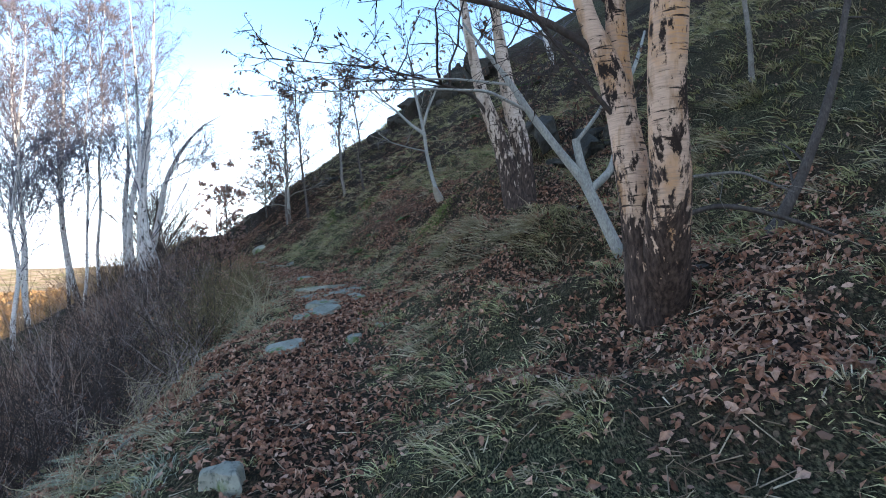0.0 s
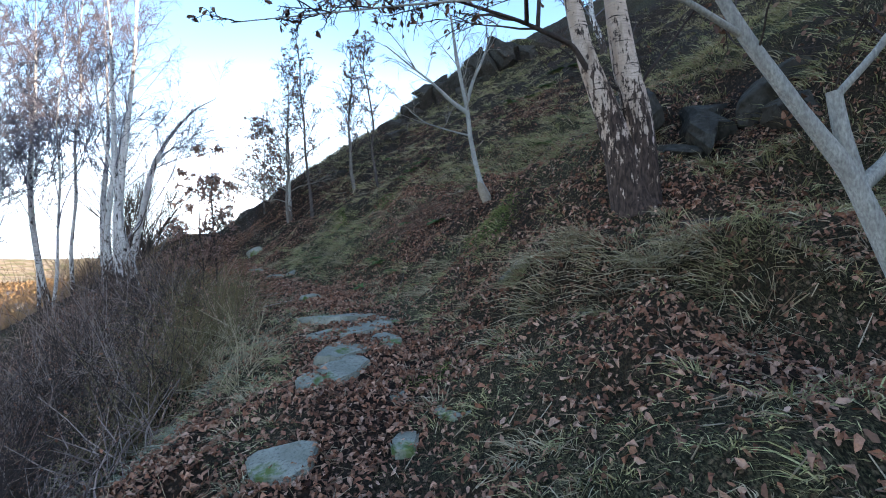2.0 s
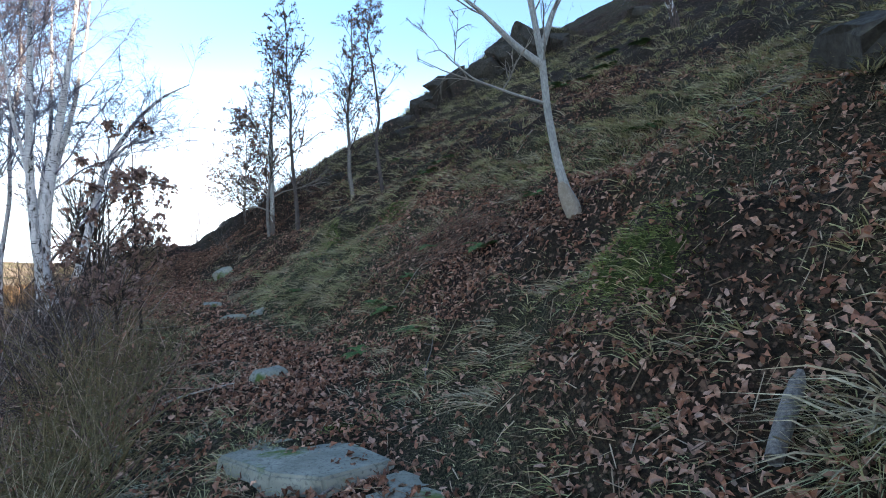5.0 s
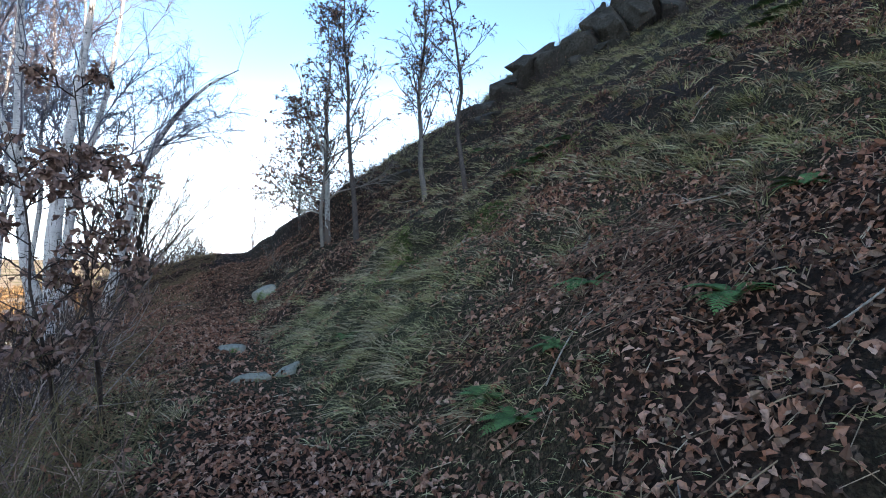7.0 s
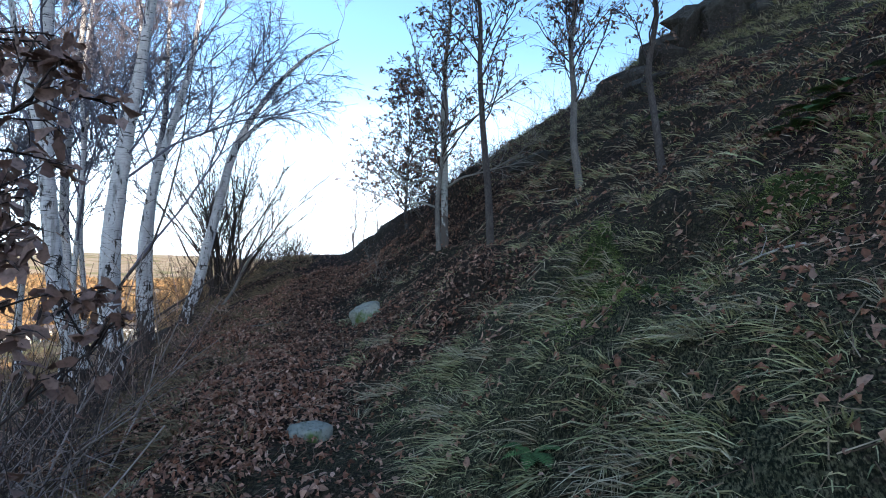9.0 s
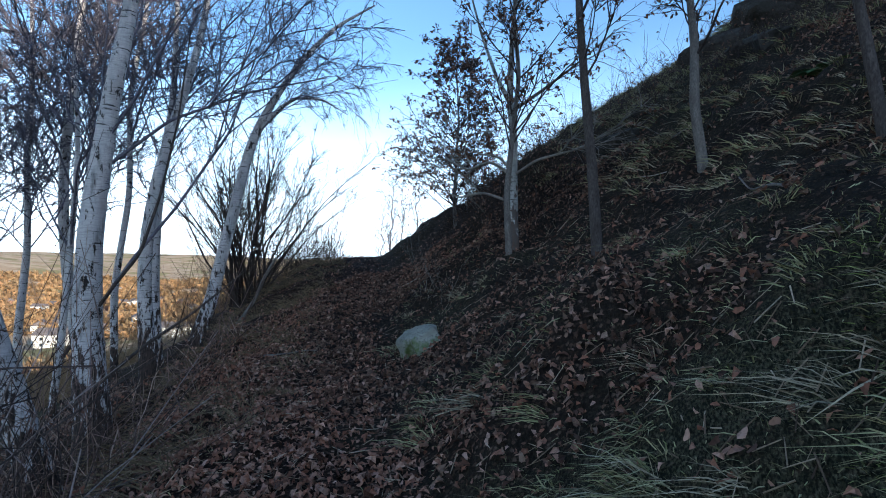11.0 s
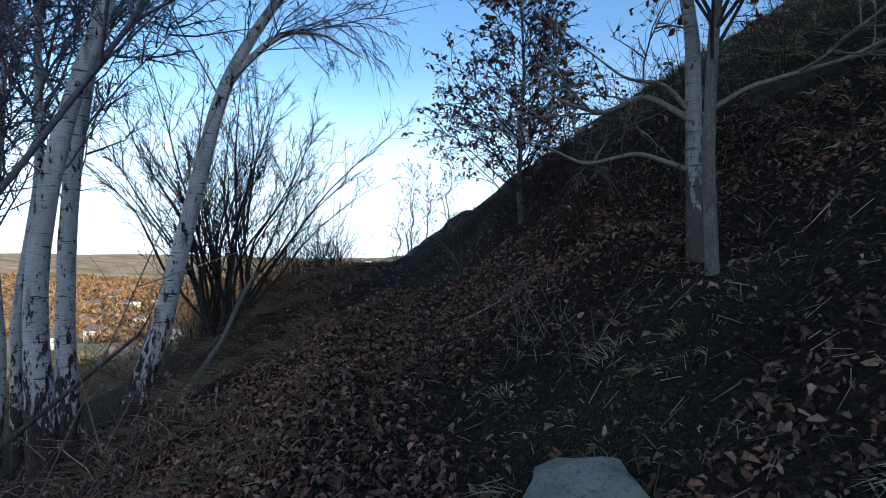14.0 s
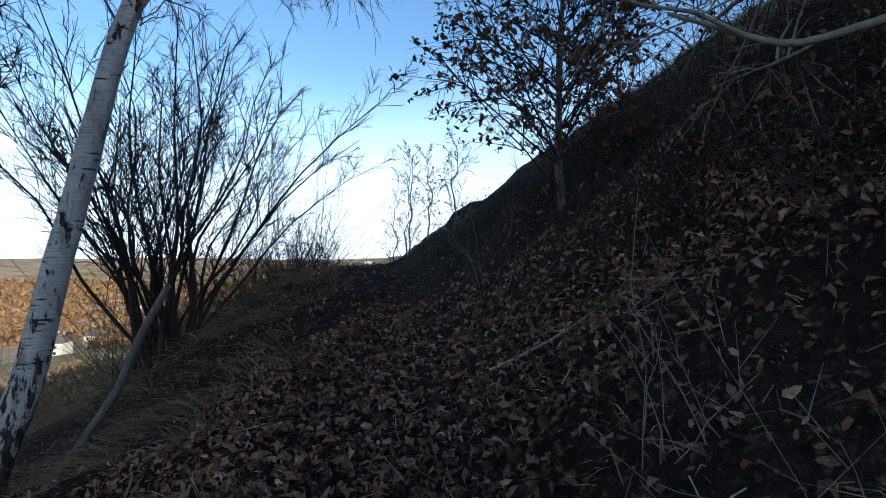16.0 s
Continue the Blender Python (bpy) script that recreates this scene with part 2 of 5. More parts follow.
bumped(M_STONE, noise_fac(M_STONE, 16, 8, lo=0.2, hi=0.8), 0.7, 0.02)
M_ROCK = plain("dark_outcrop_rock", (0.04, 0.036, 0.03), (0.085, 0.076, 0.062), 2.6, 0.9, 0.9)
M_SHEET = plain("dark_slate", (0.055, 0.06, 0.07), (0.085, 0.09, 0.105), 8, 0.55, 0.15)
M_WALL_PALE = plain("pale_render", (0.66, 0.63, 0.57), (0.76, 0.74, 0.70), 0.4)
M_WALL_BRICK = plain("red_brick", (0.30, 0.16, 0.11), (0.38, 0.22, 0.16), 0.5)
M_ROOF = plain("slate_roof", (0.14, 0.12, 0.12), (0.22, 0.19, 0.18), 0.6)
M_FARWOOD = scattered("far_winter_trees", [(0.06, 0.045, 0.032), (0.36, 0.21, 0.10), (0.15, 0.10, 0.06), (0.30, 0.20, 0.10), (0.08, 0.06, 0.04)])
M_PANE, _n, _l, _s = material("window_glass", 0.08)
_s.inputs["Base Color"].default_value = (0.03, 0.035, 0.04, 1)


# ---- shape of the land
# the line walked: x, y, height of the trodden ground
SPINE = [(120, -600, -8), (30, -120, -5), (4, -24, -2.2), (1.2, -8, -0.75), (0.45, -2.5, -0.15), (-0.05, 0, 0.0), (-0.5, 1.8, 0.12),
         (-0.82, 3.7, 0.31), (-1.02, 5.8, 0.58), (-1.2, 7.6, 0.84), (-1.55, 9.3, 0.99), (-2.2, 10.8, 1.05), (-3.0, 12.0, 1.12),
         (-3.8, 13.2, 1.22), (-5.0, 15.05, 1.42), (-6.0, 16.5, 1.53), (-6.95, 18.3, 1.66), (-8.0, 20.2, 2.05), (-9.1, 22.4, 2.42),
         (-10.4, 24.8, 2.78), (-12.4, 28.5, 2.9), (-16, 35, 2.6), (-26, 52, 0.5), (-60, 110, -5), (-300, 540, -14), (-900, 1500, -5)]
RISE = [(0, 0), (0.35, 0.02), (0.7, 0.27), (1.2, 0.72), (1.8, 1.22), (2.5, 1.68), (4, 2.65), (6, 3.95), (9, 5.9), (14, 9.15), (18, 11.7), (24, 15.4), (30, 18.4), (45, 24), (90, 27), (400, 30), (3000, 60)]
FALL = [(0, 0), (0.5, 0.02), (0.9, 0.1), (1.5, 0.36), (2.2, 0.8), (3, 1.3), (5, 2.4), (10, 5.2), (20, 9.5), (45, 16), (90, 22), (180, 27), (330, 26), (520, 12), (800, -8), (1200, -31), (3000, -100)]

HOLLOWS = [(1.9, 7.6, 1.0, -0.45), (2.6, 6.8, 0.8, -0.5), (0.02, 11.1, 0.6, 0.2), (-3.6, 14.7, 0.5, 0.2), (0.0, 10.4, 0.38, -0.28), (2.7, 9.0, 0.85, -0.75), (2.0, 10.0, 0.7, 0.35), (0.2, 9.2, 0.5, 0.2), (-6.1, 22.5, 0.8, 0.6), (2.1, 5.2, 0.7, -0.22)]


def spline(points, step):
    p = np.array(points, float)
    out = []
    for i in range(len(p) - 1):
        a, b, c, d = p[max(i - 1, 0)], p[i], p[i + 1], p[min(i + 2, len(p) - 1)]
        length = np.linalg.norm(c - b)
        la, lc = max(np.linalg.norm(b - a), 1e-6), max(np.linalg.norm(d - c), 1e-6)
        m0 = 0.5 * ((c - b) + (b - a) * length / la) if i > 0 else c - b
        m1 = 0.5 * ((c - b) + (d - c) * length / lc) if i < len(p) - 2 else c - b
        n = max(2, min(14, int(length / step)))
        t = np.linspace(0, 1, n, endpoint=False)[:, None]
        out.append((2 * t**3 - 3 * t**2 + 1) * b + (t**3 - 2 * t**2 + t) * m0 + (-2 * t**3 + 3 * t**2) * c + (t**3 - t**2) * m1)
    return np.vstack(out + [p[-1:]])


TRACK = spline(SPINE, 0.22)


def hashed(ix, iy, seed):
    h = (ix.astype(np.int64) * 374761393 + iy.astype(np.int64) * 668265263 + seed * 974634777) & 0x7FFFFFFF
    h = ((h ^ (h >> 13)) * 1274126177) & 0x7FFFFFFF
    return ((h ^ (h >> 16)) & 0xFFFF) / 65535.0


def value_noise(x, y, seed=0):
    """Smooth noise between -1 and 1 with cells of one unit."""
    fx, fy = np.floor(x), np.floor(y)
    u, v = x - fx, y - fy
    u, v = u * u * (3 - 2 * u), v * v * (3 - 2 * v)
    a, b = hashed(fx, fy, seed), hashed(fx + 1, fy, seed)
    c, d = hashed(fx, fy + 1, seed), hashed(fx + 1, fy + 1, seed)
    return 2 * ((a * (1 - u) + b * u) * (1 - v) + (c * (1 - u) + d * u) * v) - 1


def along_across(x, y):
    """Height of the path nearest to each place, and how far right (+) or left (-) of it the place lies."""
    x, y = np.atleast_1d(np.asarray(x, float)), np.atleast_1d(np.asarray(y, float))
    base, off = np.empty(len(x)), np.empty(len(x))
    a, v = TRACK[:-1], np.diff(TRACK, axis=0)
    vv = (v[:, :2] ** 2).sum(1)
    for i in range(0, len(x), 4000):
        px, py = x[i:i + 4000, None], y[i:i + 4000, None]
        t = np.clip(((px - a[:, 0]) * v[:, 0] + (py - a[:, 1]) * v[:, 1]) / vv, 0, 1)
        qx, qy = a[:, 0] + t * v[:, 0], a[:, 1] + t * v[:, 1]
        d2 = (px - qx) ** 2 + (py - qy) ** 2
        k = d2.argmin(1)
        r = np.arange(len(k))
        side = v[k, 1] * (px[:, 0] - qx[r, k]) - v[k, 0] * (py[:, 0] - qy[r, k])
        base[i:i + 4000] = a[k, 2] + t[r, k] * v[k, 2]
        off[i:i + 4000] = np.sign(side) * np.sqrt(d2[r, k])
    return base, off


def smooth(x, lo, hi):
    t = np.clip((x - lo) / (hi - lo), 0, 1)
    return t * t * (3 - 2 * t)


def height(x, y, lumps=True):
    """Height of the ground."""
    x, y = np.atleast_1d(np.asarray(x, float)), np.atleast_1d(np.asarray(y, float))
    base, d = along_across(x, y)
    up = np.interp(d, *zip(*RISE))
    gentle = 0.45 + 0.55 * smooth(y, 4.5, 9.2)
    up *= gentle + (1 - gentle) * smooth(d, 3.0, 11.0)
    up *= 1 - 0.16 * smooth(y, 16.5, 18.5) * (1 - smooth(d, 2.2, 5))
    down = np.interp(-d, *zip(*FALL))
    z = base + np.where(d > 0, up, -down)
    for hx, hy, hr, hz in HOLLOWS:
        z += hz * np.exp(-((x - hx) ** 2 + (y - hy) ** 2) / hr**2)
    # the undercut lip of the bank beside the path
    q, p = (x + 0.1) * 0.76 + (y - 7.76) * 0.65, (x + 0.1) * 0.65 - (y - 7.76) * 0.76
    q = q + 0.10 * value_noise(x / 0.5, y / 0.5, 61)
    along = smooth(p, -0.25, 0.15) * (1 - smooth(p, 2.1, 2.8))
    z += along * (0.10 * np.exp(-((q - 0.12) / 0.22) ** 2) - 0.30 * np.exp(-((q + 0.20) / 0.17) ** 2))
    # the rocky ridge along the top of the slope
    q, p = y - 26.25 - 0.08 * x + 0.35 * value_noise(x / 1.3, y * 0, 62), x + 0.2
    z += (0.75 + 0.3 * value_noise(x / 0.8, y * 0, 63)) * smooth(p, -3.4, -1.6) * (1 - smooth(p, 2.5, 4.5)) * smooth(q, -0.28, 0.05) * (1 - 0.8 * smooth(q, 0.6, 2.5))
    far = np.hypot(x, y - 10)
    z += value_noise(x / 55, y / 55, 9) * 3.5 * smooth(far, 70, 300) + value_noise(x / 260, y / 260, 5) * 7 * smooth(far, 260, 700)
    if lumps:
        wild = 0.18 + 0.82 * smooth(np.abs(d + 0.2), 0.5, 1.1)
        near = 1 - smooth(far, 60, 120)
        z += near * wild * (0.13 * value_noise(x / 0.9, y / 0.9, 1) + 0.085 * value_noise(x / 0.42, y / 0.42, 2) + 0.16 * value_noise(x / 2.7, y / 2.7, 3) * smooth(np.abs(d), 0.8, 3))
        u, w = 0.35 * x - 0.94 * y, 0.94 * x + 0.35 * y
        ridge = 1 - 2 * np.abs(value_noise(u / 1.2, w / 0.55, 64)) + 0.5 * (1 - 2 * np.abs(value_noise(u / 0.5, w / 0.27, 65)))
        z += near * 0.10 * ridge * smooth(d, 0.7, 1.5) * (1 - 0.6 * smooth(d, 5, 9))
        z += near * 0.034 * value_noise(x / 0.19, y / 0.17, 4)
    return z


# ---- building helpers
def mesh_object(name, verts, faces, mat, parent=None, label="", smooth_faces=True):
    me = bpy.data.meshes.new(name)
    verts = np.asarray(verts, np.float32)
    if isinstance(faces, np.ndarray):
        n, k = faces.shape
        me.vertices.add(len(verts))
        me.vertices.foreach_set("co", verts.ravel())
        me.loops.add(n * k)
        me.loops.foreach_set("vertex_index", faces.astype(np.int32).ravel())
        me.polygons.add(n)
        me.polygons.foreach_set("loop_start", np.arange(0, n * k, k, dtype=np.int32))
        me.update(calc_edges=True)
    else:
        me.from_pydata(verts.tolist(), [], faces)
    me.polygons.foreach_set("use_smooth", np.full(len(me.polygons), smooth_faces))
    me.materials.append(mat)
    ob = new(name, me)
    ob.parent = parent
    if label:
        tagged(ob, label)
    return ob


def part(name, bm, mat, parent, label=""):
    me = bpy.data.meshes.new(name)
    bm.to_mesh(me)
    bm.free()
    me.materials.append(mat)
    ob = new(name, me)
    ob.parent = parent
    if label:
        tagged(ob, label)
    return ob


def thing(name, place, label, category, group=""):
    ob = new(name)
    ob.location = place
    return tagged(ob, label, category, group)


def ground_z(x, y):
    return float(height([x], [y])[0])


def unit(v):
    return v / np.maximum(np.linalg.norm(v, axis=-1, keepdims=True), 1e-9)


def fibre_points(start, way, length, bend, t):
    return start + way * (length * t)[:, None] + bend * (length * t * t)[:, None]


def fibres(start, way, length, radius, bend, seg=3, sides=3, tip=0.25, wobble=0.0, rng=None):
    """Many tapering curved stems at once: vertices and quads."""
    n = len(start)
    ref = np.where(np.abs(way[:, 2:3]) > 0.9, np.array([[1.0, 0, 0]]), np.array([[0, 0, 1.0]]))
    a = unit(np.cross(way, ref))
    b = np.cross(way, a)
    rings = []
    for i in range(seg + 1):
        t = np.full(n, i / seg)
        c = fibre_points(start, way, length, bend, t)
        if wobble and 0 < i < seg + 1:
            c = c + rng.normal(0, wobble, (n, 3)) * length[:, None]
        r = radius * (1 - (1 - tip) * i / seg)
        rings.append(np.stack([c + r[:, None] * (math.cos(u) * a + math.sin(u) * b) for u in np.arange(sides) * 2 * math.pi / sides], 1))
    verts = np.stack(rings, 1).reshape(-1, 3)
    base = np.arange(n)[:, None, None] * (seg + 1) * sides
    i, k = np.arange(seg)[None, :, None] * sides, np.arange(sides)[None, None, :]
    k2 = (k + 1) % sides
    f = np.stack([base + i + k, base + i + k2, base + i + sides + k2, base + i + sides + k], -1).reshape(-1, 4)
    return verts, f


def tube(points, radii, sides=14, rough=0.0, rng=None):
    """A trunk or limb along its bends."""
    p, r = np.array(points, float), np.array(radii, float)
    lens = np.concatenate([[0], np.cumsum(np.linalg.norm(np.diff(p, axis=0), axis=1))])
    n = max(4, int(lens[-1] / max(0.05, r.mean() * 1.2)))
    n = min(n, 60)
    t = np.linspace(0, lens[-1], n)
    q = np.stack([np.interp(t, lens, p[:, k]) for k in range(3)], 1)
    rr = np.interp(t, lens, r)
    for _ in range(2):
        q[1:-1] = 0.25 * q[:-2] + 0.5 * q[1:-1] + 0.25 * q[2:]
    d = unit(np.gradient(q, axis=0))
    a = unit(np.cross(d, np.array([[0.3, 0.9, 0.1]])))
    b = np.cross(d, a)
    u = np.arange(sides) * 2 * math.pi / sides
    off = np.ones((n, sides))
    if rough:
        off += rough * (0.6 * value_noise(np.cos(u)[None] * 1.3 + t[:, None] * 2.1 + 5, np.sin(u)[None] * 1.3 + t[:, None] * 1.1, int(1000 * abs(p[0, 0])) % 97)
                        + 0.4 * value_noise(np.cos(u)[None] * 3 + t[:, None] * 7, np.sin(u)[None] * 3 + 3.7, 11))
    v = q[:, None] + (rr[:, None] * off)[..., None] * (np.cos(u)[None, :, None] * a[:, None] + np.sin(u)[None, :, None] * b[:, None])
    verts = v.reshape(-1, 3)
    i, k = np.arange(n - 1)[:, None] * sides, np.arange(sides)[None]
    k2 = (k + 1) % sides
    f = np.stack([i + k, i + k2, i + sides + k2, i + sides + k], -1).reshape(-1, 4)
    return verts, f


def joined(pieces):
    vs, fs, n = [], [], 0
    for v, f in pieces:
        vs.append(v)
        fs.append(f + n)
        n += len(v)
    return np.vstack(vs), np.vstack(fs)


LEAF = np.array([(0, 0, 0), (0.20, 0.15, 0.8), (0.40, 0.19, 0.5), (0.68, 0.27, 1.1), (1.0, 0.03, -0.4), (0.70, -0.24, 1), (0.43, -0.18, 0.7), (0.22, -0.17, 1)])


def leaves(place, along, up, size, curl):
    """Lobed leaves folded along the midrib."""
    n = len(place)
    along = unit(along)
    across = unit(np.cross(up, along))
    normal = np.cross(along, across)
    v = np.empty((n, 8, 3))
    for i, (x, y, fold) in enumerate(LEAF):
        arch = curl * (x * (1 - x) * 1.6 + abs(y) * 1.3 * fold)
        v[:, i] = place + size[:, None] * (along * x + across * y) + (size * arch)[:, None] * normal
    base = np.arange(n)[:, None] * 8
    tris = np.array([(0, 1, 2), (0, 2, 6), (0, 6, 7), (2, 3, 4), (2, 4, 6), (4, 5, 6)])
    f = (base[:, :, None] + tris.reshape(1, 1, -1)).reshape(-1, 3)
    return v.reshape(-1, 3), f


def random_dirs(rng, n):
    return unit(rng.normal(size=(n, 3)))


def tree(name, seed, trunks, bark, twig, label, category="tree", start_at=0.3, boughs=22, reach=1.4, rise=0.7, droop=-0.15, fine=(5, 6, 0), leaf=None,
         leaf_n=0, leaf_size=0.075, rough=0.06, twig_r=0.004, bough_r=0.022, group="", trunk_sides=14, leaf_low=0.0, shift=(0, 0, 0)):
    """A tree from its trunk lines (x, y, z, radius): trunks, boughs, fine twigs, and leaves if it still holds some."""
    rng = np.random.default_rng(seed)
    trunks = [[(q[0] + shift[0], q[1] + shift[1], q[2] + shift[2], q[3]) for q in line] for line in trunks]
    x0, y0 = trunks[0][0][:2]
    z0 = ground_z(x0, y0)
    root = thing(name, (x0, y0, z0), label, category, group)
    here = np.array([x0, y0, z0])
    starts, outs, lens = [], [], []
    for i, line in enumerate(trunks):
        line = [tuple(q) for q in line]
        if i == 0 and line[0][2] > z0 - 0.08:
            line = [(line[0][0], line[0][1], z0 - 0.45, line[0][3] * 1.1)] + line
        p = np.array(line)
        if i == 0:
            p[0, 3] *= 1.1
        v, f = tube(p[:, :3] - here, p[:, 3], trunk_sides if p[0, 3] > 0.03 else 7, rough if p[0, 3] > 0.03 else 0.02)
        mesh_object("trunk" if p[0, 3] > 0.03 else "limb", v, f, bark if p[0, 3] > 0.03 or bark is M_GREYBARK else twig, root)
        seglen = np.concatenate([[0], np.cumsum(np.linalg.norm(np.diff(p[:, :3], axis=0), axis=1))])
        share = seglen[-1] * (1.0 if i else 1 - start_at)
        k = max(2, int(boughs * share / sum(max(1e-3, np.linalg.norm(np.diff(np.array(q)[:, :3], axis=0), axis=1).sum()) for q in trunks) * 1.15))
        t = np.sort(rng.uniform(start_at if i == 0 else 0.25, 1.0, k)) * seglen[-1]
        pts = np.stack([np.interp(t, seglen, p[:, c]) for c in range(3)], 1)
        tang = unit(np.stack([np.interp(t + 0.1, seglen, p[:, c]) - np.interp(t - 0.1, seglen, p[:, c]) for c in range(3)], 1))
        ang = np.arange(k) * 2.4 + rng.uniform(0, 6) + rng.normal(0, 0.4, k)
        out = np.stack([np.cos(ang), np.sin(ang), np.zeros(k)], 1)
        way = unit(out + tang * rise * rng.uniform(0.6, 1.4, (k, 1)) + np.array([0, 0, 0.25]))
        frac = t / seglen[-1]
        starts.append(pts)
        outs.append(way)
        lens.append(reach * rng.uniform(0.55, 1.15, k) * (1.15 - 0.75 * frac))
    s, w, L = np.vstack(starts), np.vstack(outs), np.concatenate(lens)
    s = s - here
    n = len(s)
    b = np.stack([rng.normal(0, 0.12, n), rng.normal(0, 0.12, n), np.full(n, 0.10)], 1) + np.array([0, 0, 0.5 * droop])
    R = np.maximum(bough_r * L / reach, 0.006)
    v, f = fibres(s, w, L, R, b, 5, 5, 0.3, 0.012, rng)
    v = v.reshape(n, -1, 3)
    for k in range(n):
        mesh_object("bough", v[k], f[:25], twig, root)
    pieces, holders = [], [(s, w, L, b)]
    for level, m in enumerate(fine):
        if not m:
            break
        ps, pw, pl, pb = holders[-1]
        idx = np.repeat(np.arange(len(ps)), m)
        t = rng.uniform(0.18, 1.0, len(idx))
        st = fibre_points(ps[idx], pw[idx], pl[idx], pb[idx], t)
        way = unit(pw[idx] + pb[idx] * t[:, None] * 2 + 0.85 * random_dirs(rng, len(idx)) + np.array([0, 0, 0.12 if level == 0 else 0.0]))
        ln = pl[idx] * rng.uniform(0.3, 0.62, len(idx)) * (1.1 - 0.45 * t)
        bd = rng.normal(0, 0.16, (len(idx), 3)) + np.array([0, 0, droop * (1 + level)])
        rad = np.maximum(twig_r * (2.0 if level == 0 else 1.0) * (0.6 + 0.4 * rng.random(len(idx))), 0.0018)
        pieces.append(fibres(st, way, ln, rad, bd, 3 if level < 1 else 2 if level < 2 and len(idx) < 1500 else 1, 3, 0.4, 0.02, rng))
        holders.append((st, way, ln, bd))
    v, f = joined(pieces)
    tagged(mesh_object("twigs", v, f, twig, root), kind="stuff")
    if leaf_n:
        ps, pw, pl, pb = holders[-1]
        ok = np.where(rng.random(len(ps)) < 0.7)[0]
        idx = rng.choice(ok, leaf_n)
        st = fibre_points(ps[idx], pw[idx], pl[idx], pb[idx], rng.uniform(0.5, 1.0, leaf_n))
        if leaf_low:
            keep = rng.random(leaf_n) < np.clip(1.25 - (st[:, 2] - st[:, 2].min()) / (np.ptp(st[:, 2]) * leaf_low), 0.08, 1)
            st = st[keep]
        k = len(st)
        al = unit(rng.normal(size=(k, 3)) + np.array([0, 0, -0.7]))
        v, f = leaves(st, al, random_dirs(rng, k), leaf_size * rng.uniform(0.6, 1.3, k), rng.uniform(-0.5, 0.5, k))
        tagged(mesh_object("leaves", v, f, leaf, root), kind="stuff")
    return root


# ---- the ground, one sheet from the path to the far side of the valley
def cover(x, y):
    """Share of bare leaf mould (1) against turf (0)."""
    base, d = along_across(x, y)
    n = 0.36 + 0.55 * value_noise(x / 1.5, y / 1.5, 21) + 0.35 * value_noise(x / 0.55, y / 0.55, 22)
    n += 0.55 * np.exp(-((d + 0.25) / 0.5) ** 2)
    n += 0.5 * np.exp(-(((x + 0.9) / 1.3) ** 2 + ((y - 11.2) / 1.3) ** 2)) + 0.5 * np.exp(-(((x - 1.0) / 1.3) ** 2 + ((y - 5.0) / 1.5) ** 2))
    n -= 0.55 * np.exp(-(((x - 0.6) / 0.9) ** 2 + ((y - 2.6) / 1.4) ** 2)) + 0.35 * np.exp(-(((x + 3.0) / 1.5) ** 2 + ((y - 14.8) / 2.2) ** 2))
    n += 0.55 * np.exp(-(((x + 0.4) / 1.1) ** 2 + ((y - 11.3) / 1.2) ** 2)) + 0.35 * smooth(-d, 0.9, 1.6) * (1 - smooth(y, 11, 14))
    n += 0.55 * np.exp(-((x - 2.7) / 1.2) ** 2 - ((y - 4.6) / 2.2) ** 2)
    n += 0.3 * smooth(y, 17, 19) * (np.abs(d) < 4) + 0.6 * smooth(y, 13.5, 15.5) * smooth(-d, 0.2, 0.7) * (d > -6)
    return np.clip(n, 0, 1), d


def painted_shade(x, y, d):
    """Share of leaf mould darkened as painted shade: bank past the oaks, three hollows."""
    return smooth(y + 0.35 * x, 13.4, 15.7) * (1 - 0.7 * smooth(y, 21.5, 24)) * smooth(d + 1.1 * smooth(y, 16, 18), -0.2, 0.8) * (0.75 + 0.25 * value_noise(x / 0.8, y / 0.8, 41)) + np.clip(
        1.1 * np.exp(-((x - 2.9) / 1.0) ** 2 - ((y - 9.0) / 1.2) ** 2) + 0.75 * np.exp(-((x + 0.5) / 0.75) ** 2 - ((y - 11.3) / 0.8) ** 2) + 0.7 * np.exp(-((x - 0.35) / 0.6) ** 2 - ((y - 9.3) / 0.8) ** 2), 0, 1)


def axis(lo, hi, step, far):
    core = np.arange(lo, hi + step / 2, step)
    grow = step * 1.12 ** np.arange(1, 200)
    g = np.cumsum(grow)
    g = g[g < far]
    return np.concatenate([lo - g[::-1], core, hi + g])


gx, gy = axis(-10.0, 3.6, 0.105, 2600), axis(-0.3, 27.3, 0.105, 2600)
X, Y = np.meshgrid(gx, gy)
xs, ys = X.ravel(), Y.ravel()
zs = height(xs, ys)
nx_, ny_ = len(gx), len(gy)
i, j = np.meshgrid(np.arange(nx_ - 1), np.arange(ny_ - 1))
a = (j * nx_ + i).ravel()
ground = mesh_object("ground", np.stack([xs, ys, zs], 1), np.stack([a, a + 1, a + nx_ + 1, a + nx_], 1), M_GROUND)
tagged(ground, "leaf-strewn grassy hillside with a narrow trodden path", "ground", kind="structure")
bare, dd = cover(xs, ys)
col = ground.data.color_attributes.new("cover", "FLOAT_COLOR", "POINT")
# red bare mould, green far fields, blue the share painted dark for shade
rgba = np.stack([bare, smooth(np.hypot(xs + 3, ys - 12), 30, 55), painted_shade(xs, ys, dd), np.ones(len(xs))], 1)
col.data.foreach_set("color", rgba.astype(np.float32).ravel())


